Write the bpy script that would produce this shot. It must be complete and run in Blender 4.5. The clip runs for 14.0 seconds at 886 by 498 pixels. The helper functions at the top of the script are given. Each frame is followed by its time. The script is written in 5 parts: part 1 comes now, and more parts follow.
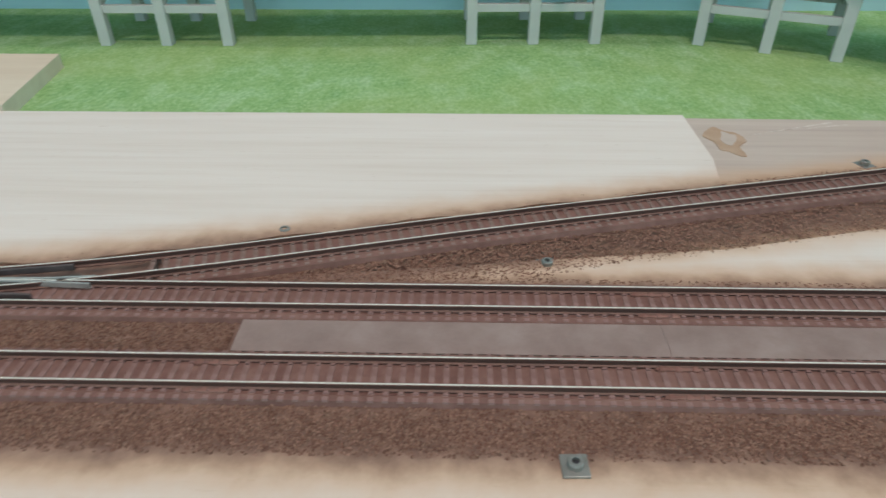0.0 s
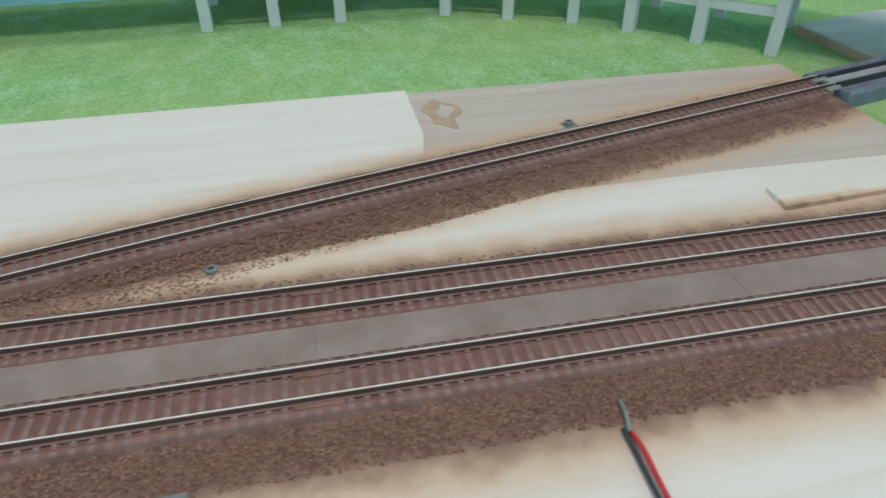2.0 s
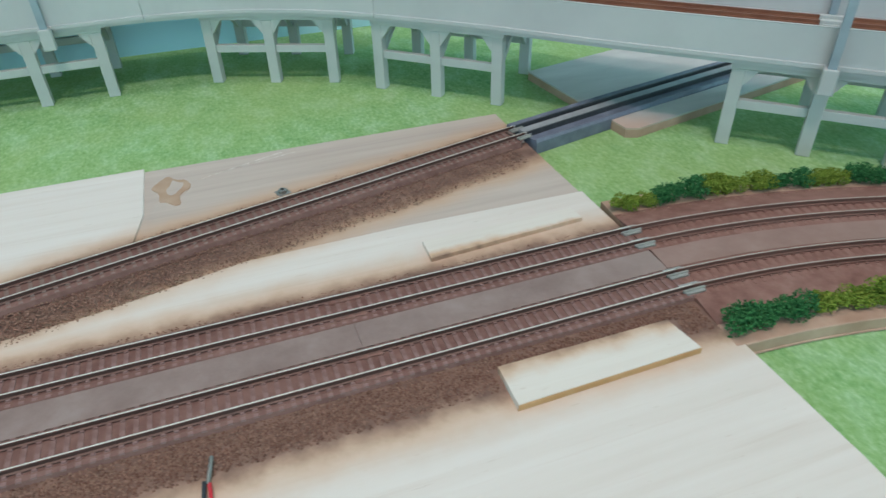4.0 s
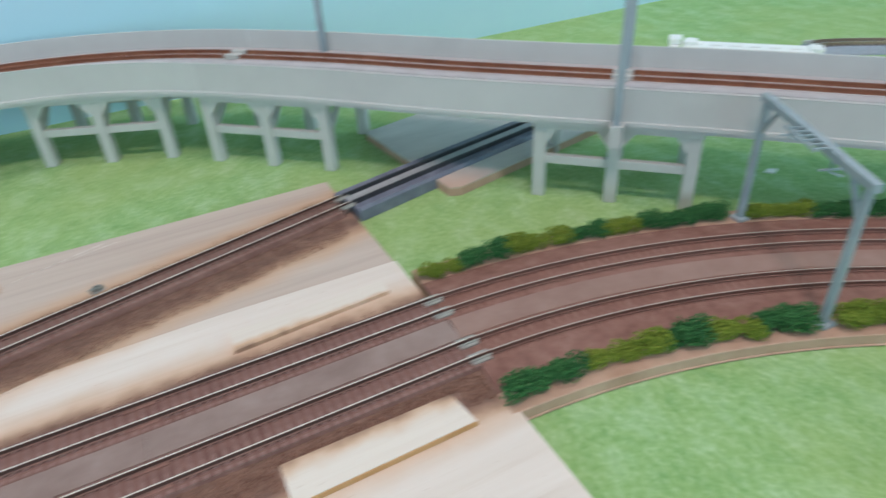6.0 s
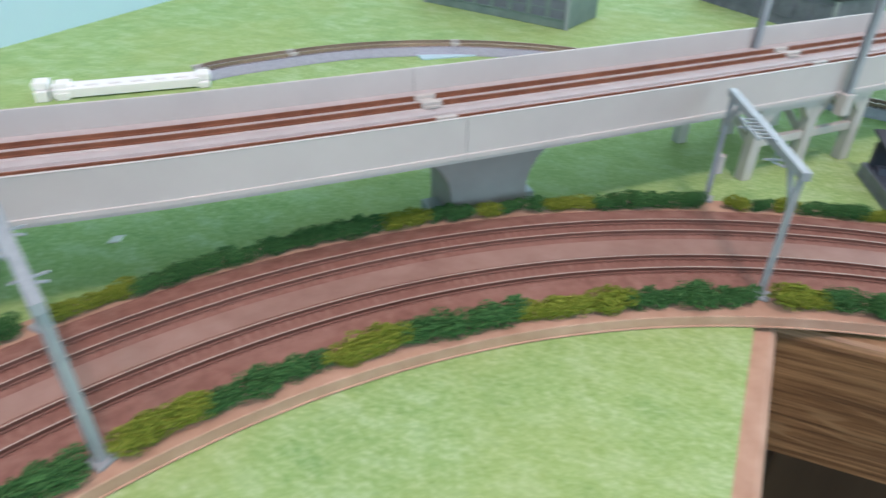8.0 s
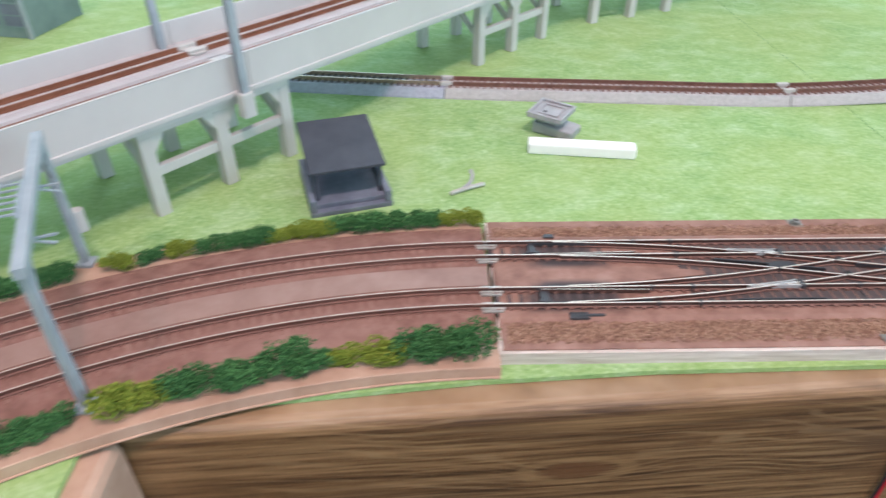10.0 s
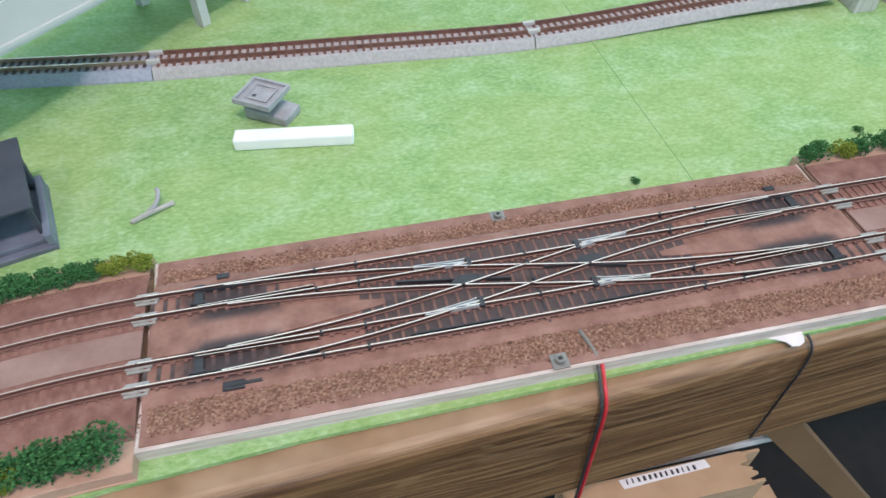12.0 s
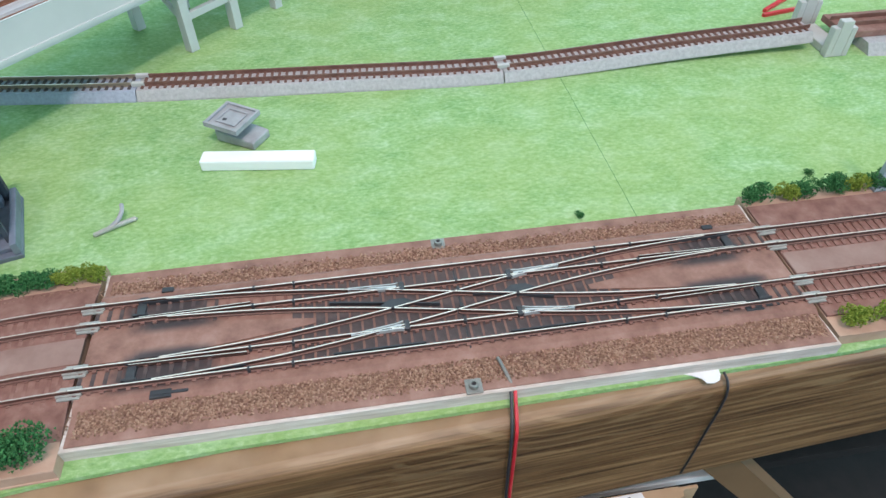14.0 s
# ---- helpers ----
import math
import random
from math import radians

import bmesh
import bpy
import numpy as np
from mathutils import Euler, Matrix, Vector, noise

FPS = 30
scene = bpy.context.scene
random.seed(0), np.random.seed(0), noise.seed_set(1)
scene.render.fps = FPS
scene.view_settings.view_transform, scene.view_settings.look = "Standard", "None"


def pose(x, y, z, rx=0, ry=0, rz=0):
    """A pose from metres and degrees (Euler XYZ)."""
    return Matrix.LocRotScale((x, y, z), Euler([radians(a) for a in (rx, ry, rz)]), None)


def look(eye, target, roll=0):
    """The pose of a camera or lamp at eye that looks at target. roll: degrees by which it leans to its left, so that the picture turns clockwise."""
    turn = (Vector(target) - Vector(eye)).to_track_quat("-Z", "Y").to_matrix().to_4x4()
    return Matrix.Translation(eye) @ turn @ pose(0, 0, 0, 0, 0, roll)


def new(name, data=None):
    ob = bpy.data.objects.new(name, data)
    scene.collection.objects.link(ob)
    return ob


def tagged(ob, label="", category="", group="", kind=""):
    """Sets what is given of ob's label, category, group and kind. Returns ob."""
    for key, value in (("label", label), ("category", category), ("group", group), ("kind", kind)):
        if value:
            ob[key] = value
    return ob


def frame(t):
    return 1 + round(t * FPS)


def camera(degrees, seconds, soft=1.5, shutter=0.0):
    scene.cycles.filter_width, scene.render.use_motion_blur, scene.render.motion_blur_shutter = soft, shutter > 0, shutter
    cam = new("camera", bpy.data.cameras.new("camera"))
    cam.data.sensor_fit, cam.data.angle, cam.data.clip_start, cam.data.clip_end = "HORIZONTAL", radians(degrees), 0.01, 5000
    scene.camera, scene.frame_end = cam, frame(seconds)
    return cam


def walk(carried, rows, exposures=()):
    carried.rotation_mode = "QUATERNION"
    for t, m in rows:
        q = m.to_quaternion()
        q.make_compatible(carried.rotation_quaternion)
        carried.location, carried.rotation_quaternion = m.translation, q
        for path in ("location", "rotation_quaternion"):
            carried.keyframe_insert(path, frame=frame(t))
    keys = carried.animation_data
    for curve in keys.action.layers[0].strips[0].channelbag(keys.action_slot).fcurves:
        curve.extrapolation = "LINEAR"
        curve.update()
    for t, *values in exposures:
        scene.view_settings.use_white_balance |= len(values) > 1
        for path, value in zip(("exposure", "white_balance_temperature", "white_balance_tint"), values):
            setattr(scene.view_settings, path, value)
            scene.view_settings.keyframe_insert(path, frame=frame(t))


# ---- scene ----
cam = camera(67.97, 14.0, 1.45, 0.5)
PATH = [
    (0, look((0.06645, 0.02370, 0.11140), (0.06185, 0.18816, -0.00233), -0.27)),
    (0.5, look((0.07586, 0.02972, 0.11071), (0.08440, 0.19377, -0.00337), 0.12)),
    (1, look((0.09364, 0.03292, 0.11069), (0.11164, 0.19423, -0.00617), -0.30)),
    (1.5, look((0.11073, 0.03370, 0.10808), (0.13593, 0.19348, -0.00955), -0.05)),
    (2, look((0.12703, 0.03312, 0.10654), (0.15870, 0.19122, -0.01179), -0.30)),
    (2.5, look((0.14484, 0.03382, 0.10635), (0.18168, 0.19060, -0.01224), -0.60)),
    (3, look((0.16547, 0.02823, 0.11508), (0.21054, 0.18396, -0.00203), -0.72)),
    (3.5, look((0.18419, 0.00975, 0.13510), (0.23197, 0.16657, 0.02054), -1.58)),
    (3.7, look((0.19416, 0.00295, 0.13664), (0.24490, 0.15815, 0.02115), -1.33)),
    (5.8, look((0.24417, -0.01829, 0.15825), (0.30564, 0.13455, 0.04485), -3.67)),
    (6, look((0.25529, -0.01928, 0.15996), (0.32743, 0.13020, 0.04837), -3.22)),
    (6.5, look((0.27993, -0.02200, 0.15967), (0.37785, 0.11226, 0.04838), -2.00)),
    (7, look((0.31214, -0.03049, 0.16057), (0.43262, 0.08367, 0.04898), -0.59)),
    (7.5, look((0.34673, -0.03726, 0.15826), (0.48253, 0.05864, 0.04708), 0.20)),
    (8, look((0.38848, -0.05554, 0.15272), (0.53902, 0.01537, 0.04176), 1.08)),
    (8.5, look((0.40974, -0.08380, 0.16143), (0.56438, -0.02937, 0.04687), 1.23)),
    (9, look((0.44030, -0.12193, 0.15684), (0.59914, -0.08520, 0.04099), 0.97)),
    (9.2, look((0.45442, -0.13438, 0.15341), (0.61478, -0.10709, 0.03704), 0.98)),
    (11.3, look((0.52480, -0.25303, 0.16048), (0.67182, -0.28912, 0.02978), 0.95)),
    (11.5, look((0.52912, -0.25879, 0.16407), (0.67280, -0.29876, 0.03081), 1.82)),
    (12, look((0.54025, -0.27965, 0.17826), (0.67492, -0.30749, 0.03304), -0.67)),
    (12.5, look((0.55787, -0.30668, 0.18587), (0.68201, -0.33245, 0.03119), 0.73)),
    (13, look((0.55715, -0.30877, 0.18555), (0.68301, -0.33279, 0.03198), 0.50)),
    (13.5, look((0.54011, -0.30982, 0.18806), (0.67533, -0.33118, 0.04226), -0.78)),
    (14, look((0.52800, -0.31249, 0.18582), (0.66897, -0.33368, 0.04554), -0.52)),
]
EXPOSURES = [(0, -0.49, 6280, 22), (1.5, -0.45, 6010, 17), (3.0, -0.42, 5760, 12), (3.7, -0.4, 5810, 15), (5.8, -0.33, 6110, 24), (6.5, -0.12, 6160, 30), (7.5, 0.01, 6420, 33), (8.0, 0.03, 6570, 40), (8.5, 0.12, 6730, 41), (9.0, 0.27, 6780, 45), (9.2, 0.29, 6730, 44), (11.3, 0.23, 6250, 36), (12.5, 0.07, 6100, 31), (14.0, 0.16, 6000, 27)]
walk(cam, PATH, EXPOSURES)

# ---- light ----
world = bpy.data.worlds.new("room_light")
scene.world = world
world.use_nodes = True
world.node_tree.nodes["Background"].inputs[0].default_value = (0.93, 0.97, 1.0, 1)
world.node_tree.nodes["Background"].inputs[1].default_value = 0.35


def overhead_lamp(x, y, z, w, h, power, tone=(1.0, 0.845, 0.735)):
    data = bpy.data.lights.new("overhead_lamp", "AREA")
    data.shape, data.size, data.size_y, data.energy, data.color = "RECTANGLE", w, h, power, tone
    ob = new("overhead_lamp", data)
    ob.matrix_world = pose(x, y, z, 0, 0, 0)
    return tagged(ob, "unseen warm white lamp panel overhead", "lamp", "ceiling lights")


overhead_lamp(0.086, -0.422, 1.6, 0.24, 0.2, 15.0)
overhead_lamp(-0.05, 0.36, 1.6, 0.24, 0.2, 6.2)
# Weak unseen fill, added to keep the layout's far right lit.
overhead_lamp(1.15, -0.75, 1.6, 1.0, 0.5, 2.6)


def window_fill(x, y, z, w, h, turn, power):
    """Daylight fill in the opening of an assumed, unseen window."""
    data = bpy.data.lights.new("assumed_window_light", "AREA")
    data.shape, data.size, data.size_y, data.energy, data.color = "RECTANGLE", w, h, power, (0.50, 0.95, 0.97)
    ob = new("assumed_window_light", data)
    ob.matrix_world = pose(x, y, z, 90, 0, turn)
    return tagged(ob, "daylight fill from an assumed, unseen window", "daylight", "windows")


window_fill(0.0, -3.02, 0.8, 2.8, 1.4, 0, 40)
# West window is added, unseen, to brighten the pine board facing it.
window_fill(-2.52, -0.7, 0.8, 2.4, 1.4, -90, 18)
window_fill(3.22, -0.1, 0.8, 2.4, 1.4, 90, 44)

# ---- materials ----
MM = 0.001


def mat(name, rough=0.6, metal=0.0):
    m = bpy.data.materials.new(name)
    m.use_nodes = True
    nt = m.node_tree
    b = nt.nodes["Principled BSDF"]
    b.inputs["Roughness"].default_value, b.inputs["Metallic"].default_value = rough, metal
    return m, nt, b


def nd(nt, kind, **values):
    n = nt.nodes.new(kind)
    for key, value in values.items():
        if key in n.inputs:
            n.inputs[key].default_value = value
    return n


def where(nt, kind="Object"):
    return nt.nodes.new("ShaderNodeTexCoord").outputs[kind]


def grain(nt, co, scale, detail=4, stretch=(1, 1, 1), rough=0.6):
    mp = nt.nodes.new("ShaderNodeMapping")
    mp.inputs["Scale"].default_value = stretch
    nt.links.new(co, mp.inputs["Vector"])
    n = nd(nt, "ShaderNodeTexNoise", Scale=scale, Detail=detail, Roughness=rough)
    nt.links.new(mp.outputs[0], n.inputs["Vector"])
    return n.outputs["Fac"]


def ramp(nt, fac, *stops):
    r = nt.nodes.new("ShaderNodeValToRGB")
    while len(r.color_ramp.elements) < len(stops):
        r.color_ramp.elements.new(0.5)
    for e, (at, col) in zip(r.color_ramp.elements, stops):
        e.position, e.color = at, (*col, 1) if len(col) == 3 else col
    nt.links.new(fac, r.inputs[0])
    return r.outputs[0]


def mix(nt, fac, a, b, mode="MIX"):
    n = nt.nodes.new("ShaderNodeMix")
    n.data_type, n.blend_type = "RGBA", mode
    for sock, v in ((n.inputs[0], fac), (n.inputs[6], a), (n.inputs[7], b)):
        if isinstance(v, (int, float)):
            sock.default_value = v
        elif isinstance(v, tuple):
            sock.default_value = (*v, 1)
        else:
            nt.links.new(v, sock)
    return n.outputs[2]


def calc(nt, op, a, b=0.0, c=0.0, clamp=False):
    n = nt.nodes.new("ShaderNodeMath")
    n.operation, n.use_clamp = op, clamp
    for sock, v in zip(n.inputs, (a, b, c)):
        if isinstance(v, (int, float)):
            sock.default_value = v
        else:
            nt.links.new(v, sock)
    return n.outputs[0]


def step(nt, v, lo, hi):
    n = nt.nodes.new("ShaderNodeMapRange")
    n.interpolation_type = "SMOOTHSTEP"
    n.inputs[1].default_value, n.inputs[2].default_value = lo, hi
    nt.links.new(v, n.inputs[0])
    return n.outputs[0]


def bump(nt, b, height, strength=0.4, far=0.0004):
    n = nd(nt, "ShaderNodeBump", Strength=strength, Distance=far)
    nt.links.new(height, n.inputs["Height"])
    nt.links.new(n.outputs[0], b.inputs["Normal"])


def simple(name, a, b, rough=0.55, metal=0.0, scale=120, bumps=0.15, island=False, stretch=(1, 1, 1)):
    m, nt, p = mat(name, rough, metal)
    co = where(nt)
    f = grain(nt, co, scale, 5, stretch)
    col = ramp(nt, f, (0.3, a), (0.7, b))
    if island:
        g = nt.nodes.new("ShaderNodeNewGeometry").outputs["Random Per Island"]
        col = mix(nt, 0.6, col, ramp(nt, g, (0.0, tuple(v * 0.55 for v in a)), (1.0, tuple(min(1, v * 1.35) for v in b))))
    nt.links.new(col, p.inputs["Base Color"])
    bump(nt, p, grain(nt, co, scale * 5, 3, stretch), bumps)
    return m


M_PLY = simple("pale_plywood", (0.62, 0.48, 0.35), (0.74, 0.62, 0.48), 0.7, 0, 60, 0.25, stretch=(0.12, 1, 1))


# ---- building helpers ----
def thing(name, x, y, z, label, category, group="", kind=""):
    ob = new(name)
    ob.location = (x * MM, y * MM, z * MM)
    ob.empty_display_size = 0.01
    return tagged(ob, label, category, group, kind)


def top_of(ob):
    v = Vector((0, 0, 0))
    while ob:
        v += Vector(ob.location)
        ob = ob.parent
    return v


def finish(bm, name, material, smooth=False):
    bmesh.ops.recalc_face_normals(bm, faces=bm.faces)
    me = bpy.data.meshes.new(name)
    bm.to_mesh(me)
    bm.free()
    me.materials.append(material)
    if smooth:
        me.polygons.foreach_set("use_smooth", [True] * len(me.polygons))
    return me


def part(name, bm, material, parent, label="", smooth=False):
    """A bmesh in millimetres of the place, as one mesh object under its thing."""
    base = top_of(parent) if parent else Vector((0, 0, 0))
    for v in bm.verts:
        v.co = v.co * MM - base
    ob = new(name, finish(bm, name, material, smooth))
    ob.parent = parent
    return tagged(ob, label)


def local(name, bm, material, parent, at=(0, 0, 0), turn=(0, 0, 0), label="", smooth=False):
    """A bmesh in millimetres about the parent's own base."""
    for v in bm.verts:
        v.co = v.co * MM
    ob = new(name, finish(bm, name, material, smooth))
    ob.parent = parent
    ob.matrix_basis = pose(at[0] * MM, at[1] * MM, at[2] * MM, *turn)
    return tagged(ob, label)


def solid(name, bm, material, label, category, group="", kind="", smooth=False):
    """A thing of one mesh, in millimetres of the place, with its origin at its base."""
    co = [v.co.copy() for v in bm.verts]
    mid = Vector(((min(c.x for c in co) + max(c.x for c in co)) / 2, (min(c.y for c in co) + max(c.y for c in co)) / 2, min(c.z for c in co)))
    for v in bm.verts:
        v.co = (v.co - mid) * MM
    ob = new(name, finish(bm, name, material, smooth))
    ob.location = mid * MM
    return tagged(ob, label, category, group, kind)


def box(bm, x0, x1, y0, y1, z0, z1, bevel=0.0, m=None):
    made = bmesh.ops.create_cube(bm, size=1)["verts"]
    for v in made:
        v.co = Vector(((x0 + x1) / 2 + v.co.x * (x1 - x0), (y0 + y1) / 2 + v.co.y * (y1 - y0), (z0 + z1) / 2 + v.co.z * (z1 - z0)))
    if bevel:
        edges = list({e for v in made for e in v.link_edges})
        made = list({v for f in bmesh.ops.bevel(bm, geom=edges, offset=bevel, segments=2, affect="EDGES", profile=0.5)["faces"] for v in f.verts} | {v for v in made if v.is_valid})
    if m:
        bmesh.ops.transform(bm, matrix=m, verts=made)
    return made


def slab(bm, outline, z0, z1):
    """A flat piece from its outline, with thickness."""
    low = [bm.verts.new((x, y, z0)) for x, y in outline]
    top = [bm.verts.new((x, y, z1)) for x, y in outline]
    bm.faces.new(top)
    bm.faces.new(low[::-1])
    n = len(low)
    for i in range(n):
        bm.faces.new((low[i], low[(i + 1) % n], top[(i + 1) % n], top[i]))


def normals(path):
    out = []
    for i in range(len(path)):
        a, b = Vector(path[max(i - 1, 0)][:2]), Vector(path[min(i + 1, len(path) - 1)][:2])
        d = (b - a).normalized()
        out.append(Vector((-d.y, d.x)))
    return out


def sweep(bm, path, profile, closed=True):
    """A profile of (offset to the left, height) drawn along a path of (x, y) or (x, y, z)."""
    rings = []
    for p, n in zip(path, normals(path)):
        z = p[2] if len(p) > 2 else 0
        rings.append([bm.verts.new((p[0] + n.x * o, p[1] + n.y * o, z + h)) for o, h in profile])
    m = len(profile)
    for a, b in zip(rings, rings[1:]):
        for i in range(m if closed else m - 1):
            bm.faces.new((a[i], a[(i + 1) % m], b[(i + 1) % m], b[i]))
    if closed:
        bm.faces.new(rings[0][::-1])
        bm.faces.new(rings[-1])


def tube(bm, path, r, sides=8):
    """A round bar along points (x, y, z)."""
    rings = []
    for i, p in enumerate(path):
        a, b = Vector(path[max(i - 1, 0)]), Vector(path[min(i + 1, len(path) - 1)])
        q = (b - a).to_track_quat("Z", "Y")
        rr = r[i] if isinstance(r, (list, tuple)) else r
        rings.append([bm.verts.new(Vector(p) + q @ Vector((rr * math.cos(k * math.tau / sides), rr * math.sin(k * math.tau / sides), 0))) for k in range(sides)])
    for a, b in zip(rings, rings[1:]):
        for i in range(sides):
            bm.faces.new((a[i], a[(i + 1) % sides], b[(i + 1) % sides], b[i]))
    bm.faces.new(rings[0][::-1])
    bm.faces.new(rings[-1])


def beam(bm, a, b, w, h):
    """A square bar from a to b."""
    a, b = Vector(a), Vector(b)
    q = (b - a).to_track_quat("X", "Z")
    m = Matrix.Translation((a + b) / 2) @ q.to_matrix().to_4x4()
    box(bm, -(b - a).length / 2, (b - a).length / 2, -w / 2, w / 2, -h / 2, h / 2, m=m)


def offset(path, d):
    return [(p[0] + n.x * d, p[1] + n.y * d, *p[2:]) for p, n in zip(path, normals(path))]


def length_of(path):
    return sum((Vector(b) - Vector(a)).length for a, b in zip(path, path[1:]))


def along(path, pitch, start=0.0):
    """Points and headings at even steps on a path."""
    out, left = [], start
    for a, b in zip(path, path[1:]):
        a, b = Vector(a), Vector(b)
        d = (b - a).length
        while left <= d:
            p = a.lerp(b, left / d)
            out.append((p, math.atan2(b.y - a.y, b.x - a.x)))
            left += pitch
        left -= d
    return out


def line(a, b, n=2):
    return [tuple(Vector(a).lerp(Vector(b), i / (n - 1))) for i in range(n)]


# ---- further materials ----
def grass():
    m, nt, p = mat("printed_grass_mat", 0.85)
    co = where(nt)
    fine = grain(nt, co, 620, 5, (1, 0.55, 1), 0.75)
    patch = grain(nt, co, 75, 4, (1, 0.6, 1), 0.65)
    broad = grain(nt, co, 9, 2)
    col = ramp(nt, patch, (0.3, (0.15, 0.34, 0.12)), (0.48, (0.27, 0.46, 0.165)), (0.6, (0.37, 0.57, 0.30)), (0.74, (0.50, 0.65, 0.40)))
    col = mix(nt, 0.58, col, ramp(nt, fine, (0.3, (0.12, 0.27, 0.08)), (0.5, (0.28, 0.47, 0.185)), (0.68, (0.50, 0.66, 0.40))))
    warm = mix(nt, calc(nt, "MULTIPLY", step(nt, broad, 0.4, 0.62), 0.28), col, (0.38, 0.47, 0.15))
    nt.links.new(warm, p.inputs["Base Color"])
    p.inputs["Specular IOR Level"].default_value = 0.15
    bump(nt, p, fine, 0.5, 0.0006)
    return m


def plywood(name, stops, pale, reach=(0.0275, 0.0385), haze=0.010):
    """Plywood, oversprayed with rust brown along the tracks."""
    m, nt, p = mat(name, 0.75)
    co = where(nt)
    fibre = grain(nt, co, 120, 6, (0.07, 1.5, 1), 0.6)
    cloud = grain(nt, co, 14, 3, (0.5, 1.4, 1))
    wood = ramp(nt, fibre, (0.25, stops[0]), (0.5, stops[1]), (0.75, stops[2]))
    wood = mix(nt, calc(nt, "MULTIPLY", cloud, 0.7), wood, pale)
    lines = ramp(nt, grain(nt, co, 420, 4, (0.025, 1.0, 1), 0.7), (0.58, (0, 0, 0)), (0.70, (1, 1, 1)))
    wood = mix(nt, calc(nt, "MULTIPLY", lines, 0.13), wood, (0.46, 0.31, 0.20))
    pores = ramp(nt, grain(nt, co, 900, 2, (0.14, 1, 1)), (0.70, (0, 0, 0)), (0.76, (1, 1, 1)))
    wood = mix(nt, calc(nt, "MULTIPLY", pores, 0.22), wood, (0.40, 0.27, 0.17))
    knots = ramp(nt, grain(nt, co, 130, 2, (0.35, 1, 1)), (0.78, (0, 0, 0)), (0.84, (1, 1, 1)))
    wood = mix(nt, calc(nt, "MULTIPLY", knots, 0.35), wood, (0.36, 0.22, 0.12))
    xyz = nt.nodes.new("ShaderNodeSeparateXYZ")
    nt.links.new(co, xyz.inputs[0])
    x, y = xyz.outputs[0], calc(nt, "ADD", xyz.outputs[1], 0.140)
    ragged = calc(nt, "MULTIPLY", calc(nt, "SUBTRACT", grain(nt, co, 80, 5), 0.5), 0.009)
    main = calc(nt, "ADD", calc(nt, "ABSOLUTE", calc(nt, "SUBTRACT", y, 0.1430)), ragged)
    halo = calc(nt, "SUBTRACT", 1.0, step(nt, main, reach[0] + 0.004, reach[1] + haze))
    main = calc(nt, "SUBTRACT", 1.0, step(nt, main, *reach))
    fork = calc(nt, "SUBTRACT", y, calc(nt, "MULTIPLY_ADD", x, 0.226, 0.1835))
    fork = calc(nt, "ADD", calc(nt, "ABSOLUTE", calc(nt, "ADD", fork, 0.004)), ragged)
    halo = calc(nt, "MAXIMUM", halo, calc(nt, "SUBTRACT", 1.0, step(nt, fork, 0.015, 0.034)))
    fork = calc(nt, "SUBTRACT", 1.0, step(nt, fork, 0.0105, 0.024))
    spray = calc(nt, "MAXIMUM", main, fork)
    brown = ramp(nt, grain(nt, co, 160, 5), (0.3, (0.16, 0.085, 0.062)), (0.55, (0.24, 0.135, 0.10)), (0.75, (0.32, 0.19, 0.14)))
    rim = mix(nt, calc(nt, "MULTIPLY", halo, 0.72), wood, (0.60, 0.33, 0.16))
    nt.links.new(mix(nt, spray, rim, brown), p.inputs["Base Color"])
    bump(nt, p, fibre, 0.25, 0.0003)
    return m


KNOT_Y, KNOT_Z = 0.5585, 0.033


